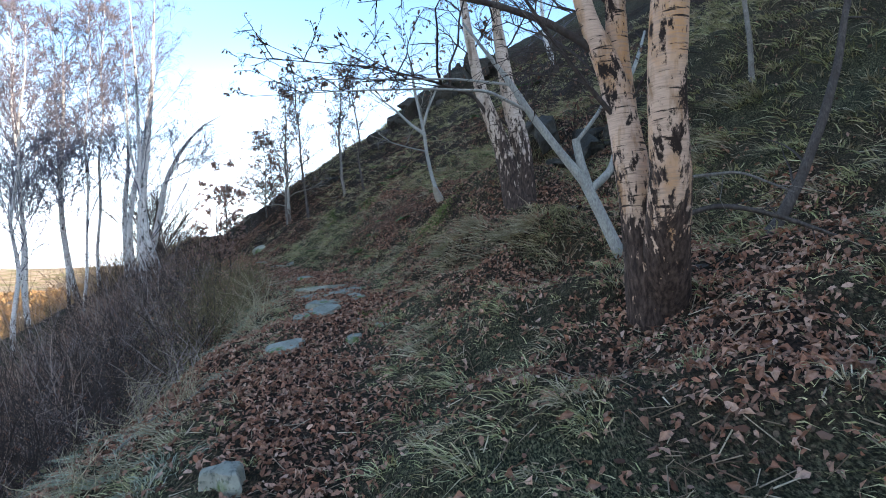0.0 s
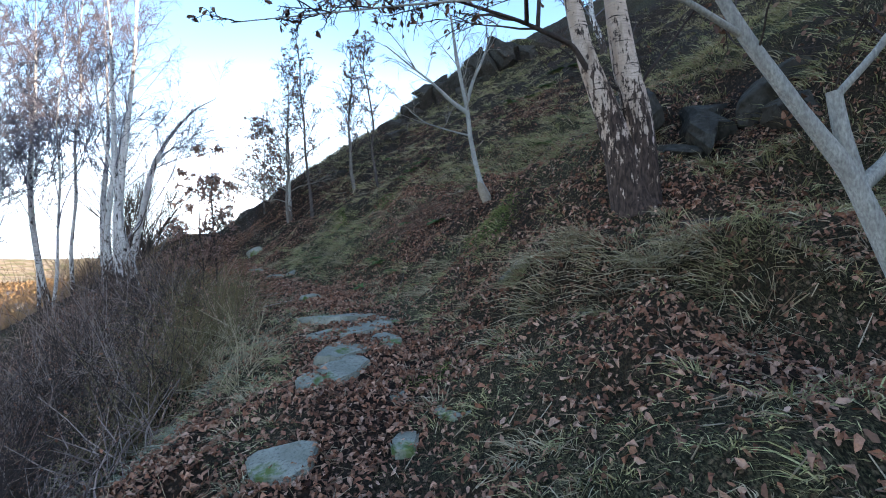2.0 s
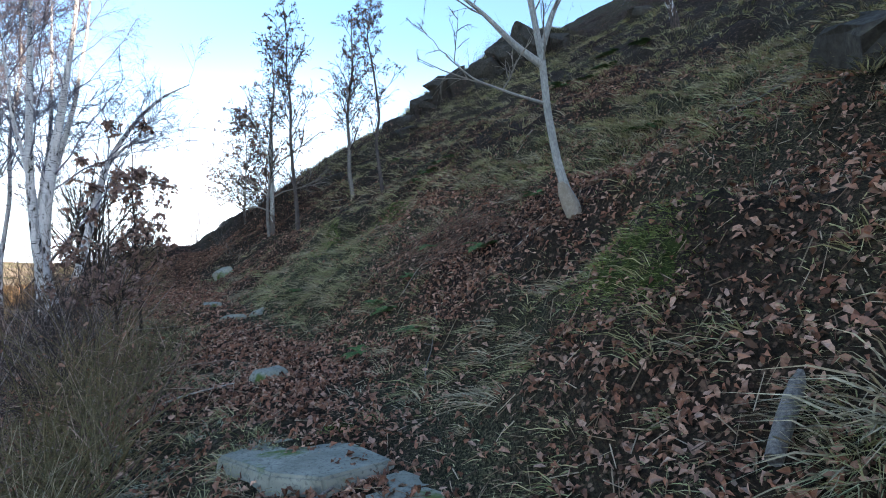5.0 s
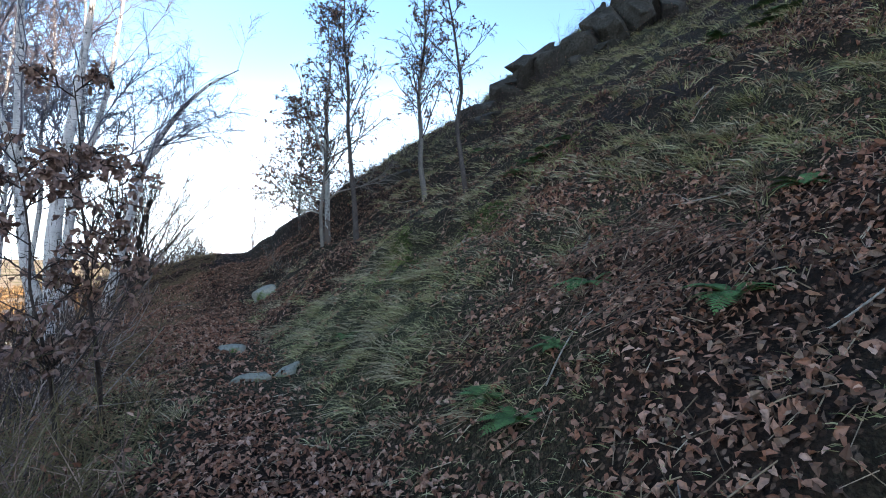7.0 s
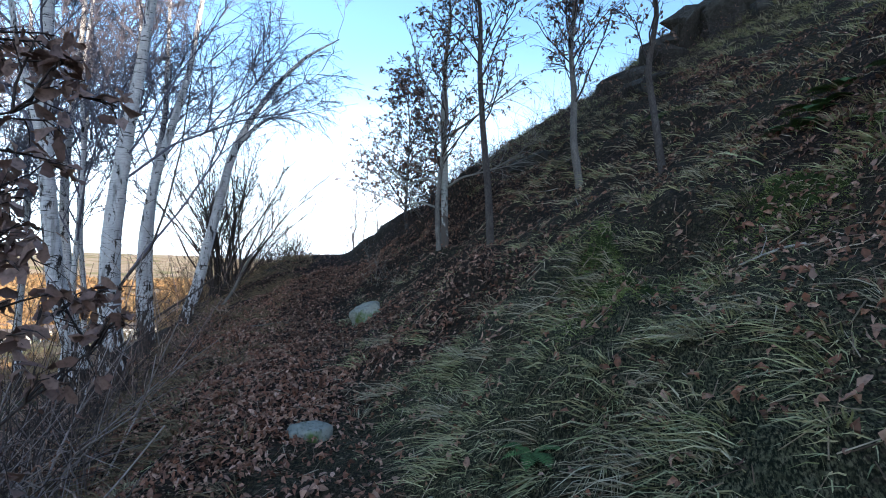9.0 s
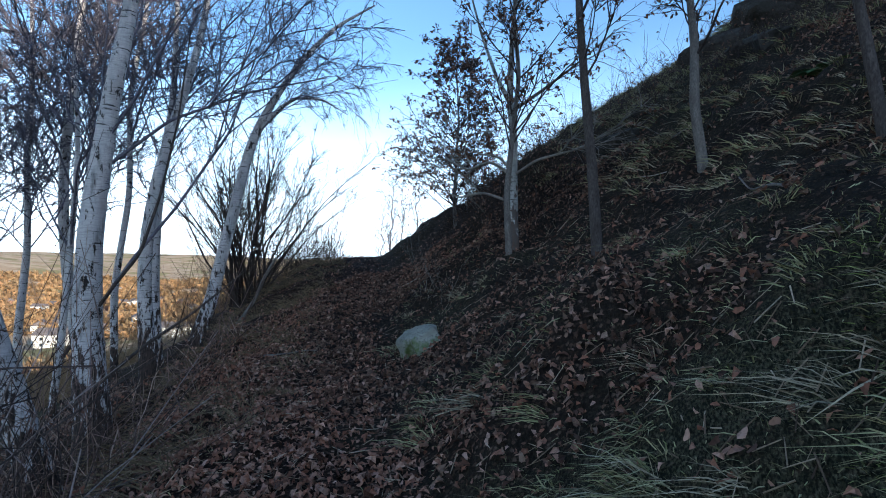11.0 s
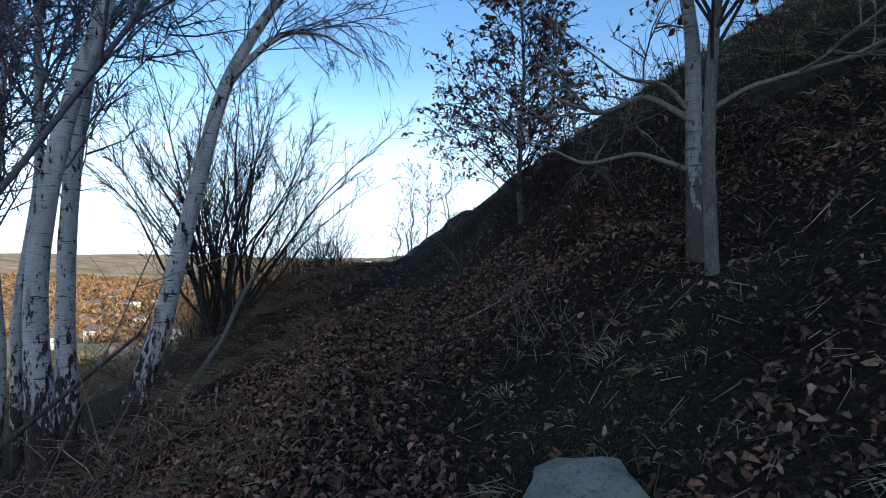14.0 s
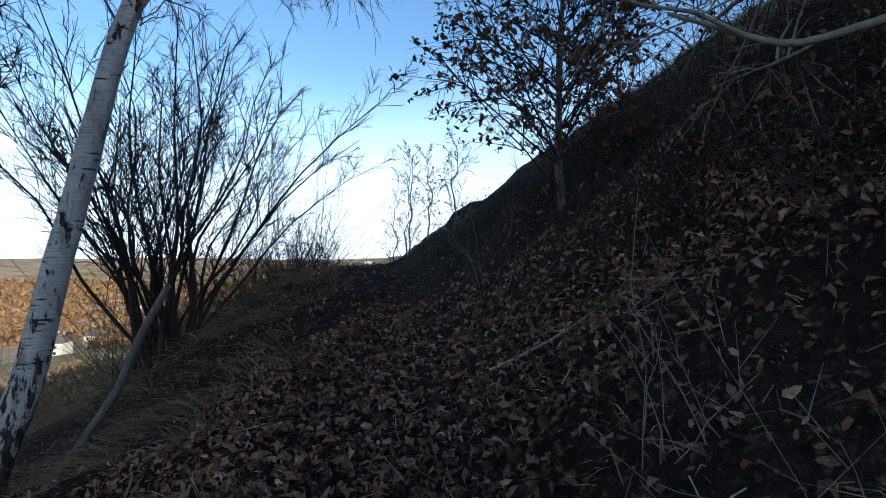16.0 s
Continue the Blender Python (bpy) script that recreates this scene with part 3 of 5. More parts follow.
# ---- trees beside the path: lines of (x, y, z, radius)
BIRCH_NEAR = birch_bark("orange_pale_birch_bark", (0.58, 0.40, 0.30), (0.50, 0.27, 0.13), (0.030, 0.021, 0.018), 0.55, 1.0, 13.0)
BIRCH_DARKFOOT = birch_bark("cracked_birch_bark", (0.58, 0.46, 0.38), (0.44, 0.32, 0.24), (0.032, 0.024, 0.021), 0.58, 1.7, 15.0)
BIRCH_WHITE = birch_bark("white_birch_bark", (0.60, 0.57, 0.55), (0.44, 0.41, 0.39), (0.03, 0.026, 0.024), 0.575, 1.5, 12.0)
OAK_RINGED = birch_bark("ringed_grey_bark", (0.40, 0.39, 0.36), (0.27, 0.26, 0.235), (0.10, 0.09, 0.08), 0.60, 1.0, 16.0)

tree("birch_tree", 1, [
    [(1.62, 3.90, 0.73, 0.230), (1.60, 3.74, 0.95, 0.178), (1.54, 3.46, 1.40, 0.135), (1.52, 3.28, 1.85, 0.120), (1.46, 3.16, 2.25, 0.110), (1.47, 3.08, 2.7, 0.106), (1.50, 3.02, 3.2, 0.10), (1.62, 2.95, 4.5, 0.08), (1.78, 2.9, 6.4, 0.045)],
    [(1.50, 3.74, 0.73, 0.16), (1.47, 3.68, 0.96, 0.13), (1.42, 3.62, 1.45, 0.112), (1.39, 3.6, 1.94, 0.106), (1.34, 3.65, 2.4, 0.094), (1.26, 3.65, 2.66, 0.083), (1.17, 3.65, 2.86, 0.064), (1.11, 3.66, 3.16, 0.056), (0.92, 3.7, 4.24, 0.034), (0.71, 3.8, 5.78, 0.019)],
    [(1.42, 3.72, 1.6, 0.06), (1.4, 3.7, 2.32, 0.075), (1.36, 3.68, 2.7, 0.072), (1.35, 3.65, 3.08, 0.068), (1.35, 3.5, 4.22, 0.049), (1.29, 3.4, 6.15, 0.023)],
    [(1.27, 3.65, 2.60, 0.029), (1.17, 3.65, 2.72, 0.028), (0.91, 3.7, 2.92, 0.026), (0.59, 3.8, 3.10, 0.022), (0.13, 4.0, 3.32, 0.017), (-0.63, 4.3, 3.5, 0.014)],
], BIRCH_NEAR, M_DARKTWIG, "old birch with orange-pink peeling bark and a dark cracked foot", "birch tree", shift=(0.03, 0.03, 0.02), start_at=0.5, boughs=42, reach=1.7, fine=(6, 5), trunk_sides=26, rough=0.10, bough_r=0.018)
tree("birch_tree", 2, [
    [(1.20, 7.75, 1.99, 0.23), (1.13, 7.75, 2.2, 0.19), (1.08, 7.75, 2.51, 0.16), (0.98, 7.75, 2.92, 0.122), (0.83, 7.74, 3.3, 0.105), (0.72, 7.74, 3.64, 0.091), (0.58, 7.74, 4.41, 0.068), (0.46, 7.74, 5.47, 0.034)],
    [(1.30, 7.75, 1.8, 0.19), (1.26, 7.75, 2.23, 0.163), (1.25, 7.75, 2.68, 0.15), (1.22, 7.75, 3.02, 0.138), (1.14, 7.75, 3.4, 0.12), (1.07, 7.75, 3.88, 0.102), (0.96, 7.75, 4.76, 0.068), (0.95, 7.75, 5.82, 0.027)],
    [(0.85, 7.72, 3.25, 0.03), (0.6, 7.6, 3.6, 0.026), (0.1, 7.4, 3.75, 0.018), (-0.7, 7.1, 3.9, 0.010), (-2.0, 6.9, 4.0, 0.005)],
], BIRCH_DARKFOOT, M_DARKTWIG, "leaning twin-stemmed birch with flaking black and pale bark", "birch tree", start_at=0.5, boughs=34, reach=1.5, fine=(6, 5), trunk_sides=24, rough=0.12, leaf=M_OAKLEAF, leaf_n=420, leaf_size=0.055)
tree("grey_sapling", 3, [
    [(1.8, 5.11, 1.13, 0.070), (1.74, 5.11, 1.25, 0.062), (1.55, 5.11, 1.7, 0.055), (1.42, 5.11, 2.0, 0.050), (1.19, 5.11, 2.31, 0.040), (0.9, 5.11, 2.73, 0.037), (0.73, 5.1, 3.02, 0.029), (0.56, 5.1, 3.26, 0.02), (0.29, 5.1, 3.64, 0.012)],
    [(1.46, 5.11, 1.94, 0.044), (1.38, 5.11, 2.23, 0.042), (1.35, 5.11, 2.43, 0.038)],
    [(1.48, 5.13, 1.92, 0.044), (1.69, 5.13, 2.1, 0.038), (1.8, 5.15, 2.42, 0.034), (1.78, 5.2, 2.7, 0.03), (1.9, 5.25, 2.94, 0.025), (2.05, 5.3, 3.22, 0.02), (2.19, 5.4, 3.58, 0.012)],
    [(1.35, 5.11, 2.39, 0.022), (1.55, 5.05, 2.63, 0.019), (1.68, 5.0, 2.86, 0.015), (1.77, 4.9, 3.19, 0.01)],
    [(0.9, 5.11, 2.73, 0.02), (0.5, 5.0, 2.92, 0.016), (-0.1, 5.1, 3.0, 0.011), (-0.9, 5.5, 3.15, 0.007), (-2.2, 6.0, 3.3, 0.004)],
    [(0.73, 5.1, 3.0, 0.016), (0.2, 5.3, 3.15, 0.012), (-0.5, 5.5, 3.25, 0.008), (-1.6, 6.1, 3.5, 0.004)],
], M_GREYBARK, M_DARKTWIG, "forked grey sapling leaning from a mossy foot, few leaves", "tree", shift=(0.13, 0.34, 0.06), start_at=0.55, boughs=46, reach=0.9, fine=(6, 4), trunk_sides=16, bough_r=0.010, twig_r=0.003, leaf=M_OAKLEAF, leaf_n=600, leaf_size=0.05)
pale = tree("pale_sapling", 4, [
    [(0.0, 10.7, 2.58, 0.053), (-0.1, 10.7, 2.74, 0.044), (-0.18, 10.7, 3.04, 0.037), (-0.26, 10.7, 3.49, 0.035), (-0.3, 10.7, 3.95, 0.034), (-0.37, 10.7, 4.34, 0.029), (-0.45, 10.7, 4.8, 0.031), (-0.52, 10.69, 5.46, 0.015)],
    [(-0.31, 10.7, 3.92, 0.038), (-0.53, 10.69, 4.08, 0.031), (-0.85, 10.69, 4.41, 0.020), (-1.18, 10.69, 4.68, 0.014), (-1.56, 10.68, 5.01, 0.009)],
    [(-0.3, 10.7, 4.08, 0.033), (-0.2, 10.7, 4.41, 0.025), (-0.04, 10.7, 4.73, 0.019), (0.13, 10.7, 5.19, 0.009)],
    [(-0.27, 10.7, 3.55, 0.017), (-0.6, 10.6, 3.62, 0.013), (-0.95, 10.5, 3.72, 0.009), (-1.2, 10.4, 3.9, 0.004)],
], M_GREYBARK, M_PALETWIG, "pale grey crooked sapling with a swollen foot on the bank", "tree", shift=(0.02, 0.42, 0.0), start_at=0.5, boughs=24, reach=1.2, rise=1.2, fine=(5, 4), bough_r=0.014, twig_r=0.003)

rng = np.random.default_rng(9)
bv, bf = tube([(0.0, 0, -0.14), (-0.016, 0, -0.02), (-0.078, 0, 0.08), (-0.115, 0, 0.17), (-0.139, 0, 0.26)], [0.07, 0.078, 0.074, 0.060, 0.040], 14, 0.28)
mesh_object("burl", bv, bf, M_CUTWOOD, pale, "swollen broken wood at the foot")


def straight(x, y, top, r, lean=(0, 0), seed=0, sway=0.05):
    rng = np.random.default_rng(seed)
    z = ground_z(x, y)
    out = []
    for k in range(8):
        t = k / 7
        out.append((x + lean[0] * t + (rng.normal(0, sway) if k else 0), y + lean[1] * t + (rng.normal(0, sway) if k else 0), z - 0.05 + top * t, r * (1 - 0.85 * t)))
    return out


tree("young_oak", 5, [straight(-5.83, 19.9, 5.2, 0.042, (0.1, 0), 5)], M_OAKBARK, M_DARKTWIG, "slender young oak with a few withered brown leaves", "oak tree", start_at=0.3, boughs=46, reach=1.3, rise=1.2, fine=(7, 5), twig_r=0.004, leaf=M_OAKLEAF, leaf_n=2300, leaf_size=0.05, group="young oaks by the path", bough_r=0.016)
rz = ground_z(-5.88, 20.35)
tree("young_oak", 6, [
    [(-5.88, 20.35, rz - 0.05, 0.076), (-5.89, 20.35, rz + 0.35, 0.060), (-5.90, 20.35, rz + 0.9, 0.054), (-5.90, 20.35, rz + 1.5, 0.049), (-5.96, 20.35, rz + 1.95, 0.043), (-5.94, 20.35, rz + 2.6, 0.036), (-5.88, 20.35, rz + 3.6, 0.024), (-5.83, 20.35, rz + 5.0, 0.008)],
    [(-5.95, 20.35, rz + 1.9, 0.034), (-6.16, 20.40, rz + 2.3, 0.026), (-6.38, 20.45, rz + 2.9, 0.018), (-6.63, 20.45, rz + 3.8, 0.008)],
    [(-5.93, 20.35, rz + 1.8, 0.028), (-5.58, 20.45, rz + 2.05, 0.022), (-5.13, 20.55, rz + 2.4, 0.014), (-4.68, 20.55, rz + 2.75, 0.006)],
    [(-5.90, 20.35, rz + 0.95, 0.022), (-5.58, 20.25, rz + 1.12, 0.017), (-5.08, 20.15, rz + 1.2, 0.012), (-4.43, 20.15, rz + 1.5, 0.005)],
    [(-5.91, 20.35, rz + 1.0, 0.02), (-6.08, 20.25, rz + 1.2, 0.016), (-6.33, 20.15, rz + 1.22, 0.010), (-6.63, 20.15, rz + 1.5, 0.005)],
    [(-5.90, 20.35, rz + 0.95, 0.024), (-6.2, 20.3, rz + 1.15, 0.020), (-6.5, 20.35, rz + 1.05, 0.017), (-6.8, 20.45, rz + 1.2, 0.013), (-7.1, 20.5, rz + 1.45, 0.006)],
    [(-5.90, 20.35, rz + 0.6, 0.020), (-6.25, 20.15, rz + 0.72, 0.016), (-6.6, 20.2, rz + 0.66, 0.012), (-6.95, 20.25, rz + 0.85, 0.006)],
], OAK_RINGED, M_PALETWIG, "young oak with pale ringed bark and long bare limbs", "oak tree", start_at=0.4, boughs=34, reach=1.3, rise=0.9, fine=(6, 5), twig_r=0.004, leaf=M_OAKLEAF, leaf_n=260, leaf_size=0.06, group="young oaks by the path", bough_r=0.014, trunk_sides=20, rough=0.05)
tree("young_oak", 7, [straight(-4.66, 18.45, 5.3, 0.052, (-0.35, 0.0), 7)], M_DARKBARK, M_DARKTWIG, "slender dark-barked young oak, nearly bare", "oak tree", start_at=0.35, boughs=40, reach=1.4, rise=1.3, fine=(7, 5), twig_r=0.004, leaf=M_OAKLEAF, leaf_n=1500, leaf_size=0.05, group="young oaks by the path", bough_r=0.016)
tree("young_oak", 8, [straight(-3.68, 20.0, 4.9, 0.06, (-0.1, 0.0), 8)], M_OAKBARK, M_DARKTWIG, "grey young oak with brown leaves up the bank", "oak tree", start_at=0.3, boughs=46, reach=1.3, rise=1.2, fine=(7, 5), twig_r=0.004, leaf=M_OAKLEAF, leaf_n=2400, leaf_size=0.05, group="young oaks by the path", bough_r=0.018)
tree("young_oak", 9, [straight(-2.67, 18.1, 4.2, 0.045, (-0.3, 0.0), 9)], M_DARKBARK, M_DARKTWIG, "thin dark young oak up the bank with sparse leaves", "oak tree", start_at=0.35, boughs=36, reach=1.1, rise=1.2, fine=(7, 5), twig_r=0.004, leaf=M_OAKLEAF, leaf_n=1200, leaf_size=0.05, group="young oaks by the path", bough_r=0.012)
tree("young_oak", 10, [straight(-7.82, 23.53, 3.6, 0.042, (0.0, 0.0), 10, 0.03)], M_OAKBARK, M_DARKTWIG, "small bushy oak thick with withered brown leaves", "oak tree", start_at=0.08, boughs=70, reach=1.5, rise=0.65, fine=(7, 5), leaf=M_OAKLEAF, leaf_n=6500, leaf_size=0.064, group="young oaks by the path", bough_r=0.012)
tree("oak_sapling", 11, [straight(-5.15, 13.05, 2.7, 0.022, (0.1, -0.5), 11, 0.02), straight(-5.3, 12.8, 2.4, 0.018, (0.25, -0.7), 12, 0.02)], M_DARKBARK, M_DARKTWIG, "oak sapling still full of brown withered leaves beside the path", "oak tree", start_at=0.4, boughs=36, reach=0.9, rise=0.5, fine=(6, 4), leaf=M_SAPLEAF, leaf_n=2600, leaf_size=0.066, bough_r=0.009)
tree("russet_sapling", 12, [straight(-7.4, 24.0, 1.3, 0.025, (0.1, 0), 13, 0.03)], M_DARKBARK, M_DARKTWIG, "low sapling with dense russet leaves", "tree", start_at=0.15, boughs=22, reach=0.6, fine=(5, 3), leaf=M_RUSSET, leaf_n=500, leaf_size=0.06, bough_r=0.01)

tree("silver_birch", 20, [
    [(-11.97, 20.52, 0.4, 0.150), (-11.84, 20.66, 1.39, 0.125), (-11.7, 20.83, 2.02, 0.112), (-11.6, 20.95, 2.83, 0.104), (-11.51, 21.05, 3.43, 0.097), (-11.42, 21.14, 4.04, 0.092), (-11.32, 21.24, 4.73, 0.085), (-11.2, 21.36, 5.25, 0.077), (-11.01, 21.53, 5.75, 0.067), (-10.78, 21.73, 6.27, 0.059), (-10.57, 21.89, 6.67, 0.051), (-10.13, 22.22, 7.3, 0.036), (-9.5, 22.59, 7.78, 0.014)],
    [(-11.31, 21.25, 4.85, 0.050), (-11.14, 21.41, 5.26, 0.050), (-10.92, 21.61, 5.61, 0.040), (-10.69, 21.8, 5.84, 0.028), (-10.32, 22.08, 5.84, 0.018), (-9.92, 22.35, 5.58, 0.008)],
], BIRCH_WHITE, M_TWIG, "white silver birch leaning over towards the path", "birch tree", start_at=0.5, boughs=28, reach=2.6, rise=1.2, droop=-0.12, fine=(7, 7, 2), twig_r=0.0048, bough_r=0.016, shift=(0.2, 0.2, 0), group="birch clump below the path")
tree("silver_birch", 21, [
    [(-11.80, 19.83, 0.4, 0.150), (-11.86, 19.71, 2.05, 0.104), (-11.87, 19.69, 2.66, 0.098), (-11.85, 19.73, 3.28, 0.095), (-11.81, 19.8, 3.86, 0.088), (-11.76, 19.88, 4.35, 0.081), (-11.7, 19.99, 4.85, 0.078), (-11.62, 20.12, 5.44, 0.072), (-11.49, 20.31, 6.41, 0.055), (-11.3, 20.5, 8.6, 0.035), (-11.2, 20.6, 11.0, 0.010)],
], BIRCH_WHITE, M_TWIG, "upright white silver birch with a black cracked foot", "birch tree", start_at=0.3, boughs=30, reach=3.0, rise=1.6, droop=-0.08, fine=(7, 7, 2), twig_r=0.0048, bough_r=0.018, shift=(0.3, 0.0, 0), group="birch clump below the path")
tree("silver_birch", 25, [
    [(-12.52, 20.45, 0.3, 0.130), (-12.59, 20.37, 2.14, 0.094), (-12.59, 20.37, 3.1, 0.09), (-12.57, 20.4, 3.96, 0.083), (-12.53, 20.46, 4.58, 0.075), (-12.5, 20.52, 5.09, 0.064), (-12.47, 20.56, 5.74, 0.053), (-12.47, 20.57, 7.6, 0.035), (-12.5, 20.53, 10.6, 0.010)],
], BIRCH_WHITE, M_TWIG, "slim white silver birch close behind its neighbour", "birch tree", start_at=0.3, boughs=25, reach=2.8, rise=1.6, droop=-0.08, fine=(7, 7, 2), twig_r=0.0088, bough_r=0.016, shift=(0.45, 0.0, 0), group="birch clump below the path")
tree("silver_birch", 22, [
    [(-10.25, 17.68, 0.3, 0.200), (-10.3, 17.57, 1.93, 0.142), (-10.31, 17.56, 2.73, 0.130), (-10.29, 17.6, 3.44, 0.116), (-10.25, 17.66, 4.06, 0.102), (-10.22, 17.71, 4.65, 0.092), (-10.17, 17.79, 5.2, 0.082), (-10.0, 18.0, 7.6, 0.045), (-9.9, 18.1, 10.4, 0.012)],
    [(-10.28, 17.62, 2.1, 0.022), (-9.95, 17.8, 2.7, 0.020), (-9.6, 18.05, 3.3, 0.017), (-9.2, 18.4, 4.2, 0.014), (-9.0, 18.6, 5.2, 0.008)],
    [(-10.25, 17.66, 3.7, 0.020), (-9.8, 18.1, 4.3, 0.018), (-9.2, 18.7, 4.75, 0.013), (-8.5, 19.3, 5.05, 0.007)],
], BIRCH_WHITE, M_TWIG, "white silver birch with a black foot and dark side limbs", "birch tree", start_at=0.3, boughs=28, reach=2.8, rise=1.4, droop=-0.08, fine=(7, 7, 2), twig_r=0.0048, bough_r=0.018, shift=(0.42, 0.0, 0), group="birch clump below the path")
tree("silver_birch", 23, [[(-14.22, 21.13, -0.96, 0.152), (-14.37, 20.91, 0.16, 0.125), (-14.49, 20.73, 1.15, 0.108), (-14.58, 20.57, 2.51, 0.096), (-14.63, 20.49, 3.47, 0.092), (-14.64, 20.48, 4.62, 0.086), (-14.61, 20.53, 5.61, 0.077), (-14.57, 20.59, 6.4, 0.066), (-14.52, 20.67, 8.02, 0.05), (-14.5, 20.7, 11.5, 0.012)]],
     BIRCH_WHITE, M_TWIG, "thin white silver birch curving up from a leaning foot", "birch tree", start_at=0.3, boughs=36, reach=3.0, rise=1.6, droop=-0.08, fine=(8, 7, 2), twig_r=0.0088, bough_r=0.018, group="birch clump below the path")
tree("silver_birch", 24, [
    [(-8.72, 16.6, 0.3, 0.150), (-8.95, 16.28, 1.82, 0.100), (-9.02, 16.16, 2.27, 0.088), (-9.06, 16.11, 2.87, 0.080), (-9.09, 16.05, 3.52, 0.073), (-9.11, 16.03, 4.12, 0.067), (-9.11, 16.02, 4.89, 0.058), (-9.12, 16.0, 7.2, 0.034), (-9.2, 15.9, 9.6, 0.010)],
    [(-9.1, 16.03, 3.7, 0.046), (-9.15, 15.95, 4.1, 0.044), (-9.19, 15.89, 4.36, 0.038), (-9.23, 15.81, 4.66, 0.032), (-9.3, 15.6, 6.2, 0.012)],
], BIRCH_WHITE, M_TWIG, "white silver birch forked low over a black foot", "birch tree", start_at=0.35, boughs=27, reach=2.8, rise=1.4, droop=-0.08, fine=(7, 7, 2), twig_r=0.0048, bough_r=0.018, shift=(0.25, -0.2, 0), group="birch clump below the path")
for k, (x, y, top, r) in enumerate([(-13.4, 20.7, 12.5, 0.07), (-14.8, 19.0, 12.0, 0.08), (-13.0, 16.0, 10.5, 0.08), (-15.2, 21.5, 12.0, 0.07), (-13.2, 19.4, 11.0, 0.06), (-16.5, 21.0, 13.0, 0.09), (-18.5, 20.5, 12.5, 0.09)]):
    tree("silver_birch", 30 + k, [straight(x, y, top, r, (0.5 * (-1) ** k, 0.2), 40 + k, 0.08)], BIRCH_WHITE, M_TWIG, "tall silver birch with a haze of fine bare twigs", "birch tree", start_at=0.3, boughs=34, reach=3.2, rise=1.5, droop=-0.05, fine=(9, 8, 2),
         twig_r=0.0088, bough_r=0.022, group="birch clump below the path")

rng = np.random.default_rng(77)
stems = []
sx, sy = -12.85, 23.5
sz = ground_z(sx, sy)
for k in range(34):
    a, o = k * 2.4, 0.1 + 0.2 * rng.random()
    top, out = rng.uniform(3.2, 5.2), 0.2 + 2.5 * rng.random() ** 1.2
    top *= 1 - 0.10 * out
    stems.append([(sx + o * math.cos(a) + out * math.cos(a) * t ** 1.5 + 0.10 * math.sin(9 * t + k), sy + o * math.sin(a) + out * math.sin(a) * t ** 1.5 + 0.1 * math.sin(7 * t + 2 * k), sz - 0.1 + top * t, 0.030 * (1 - 0.85 * t)) for t in (0, 0.12, 0.25, 0.4, 0.55, 0.7, 0.85, 1.0)])
tree("willow_shrub", 50, stems, M_DARKBARK, M_DARKTWIG, "bare many-stemmed willow shrub at the path edge", "shrub", start_at=0.25, boughs=300, reach=1.5, rise=1.6, droop=0.0, fine=(6, 4), twig_r=0.0036, bough_r=0.010)


# ---- ground cover
def litter():
    rng = np.random.default_rng(101)
    sets = []
    for n, lo, hi in ((275000, (-9.5, 0.2), (3.4, 23.0)), (30000, (-13, 0.5), (6.5, 28))):
        x, y = rng.uniform(lo[0], hi[0], n), rng.uniform(lo[1], hi[1], n)
        bare, d = cover(x, y)
        keep = (rng.random(n) < 0.09 + 0.91 * bare ** 1.8) & (d > -6) & (d < 7)
        sets.append((x[keep], y[keep]))
    x, y = np.concatenate([s[0] for s in sets]), np.concatenate([s[1] for s in sets])
    z, e = height(x, y), 0.05
    n = np.stack([(height(x - e, y) - height(x + e, y)) / (2 * e), (height(x, y - e) - height(x, y + e)) / (2 * e), np.ones(len(x))], 1)
    n = unit(unit(n) + rng.normal(0, 0.6, (len(x), 3)))
    al = unit(np.cross(n, random_dirs(rng, len(x))))
    size = 0.030 + 0.044 * rng.random(len(x)) ** 1.6
    place, curl = np.stack([x, y, z + 0.006 + 0.02 * rng.random(len(x))], 1) - al * size[:, None] * 0.5, rng.uniform(-0.3, 1.0, len(x))
    # leaves that take the darker, shade-coloured copy
    in_shade = rng.random(len(x)) < painted_shade(x, y, along_across(x, y)[1])
    for k, name, mat, label in ((~in_shade, "leaf_litter", M_LITTER, "brown and pinkish fallen oak and birch leaves over the ground"), (in_shade, "shade_leaf_litter", M_SHADELEAF, "fallen leaves on the bank and in hollows, coloured darker for shade")):
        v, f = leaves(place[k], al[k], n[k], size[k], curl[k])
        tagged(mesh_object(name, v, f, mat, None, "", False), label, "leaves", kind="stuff")


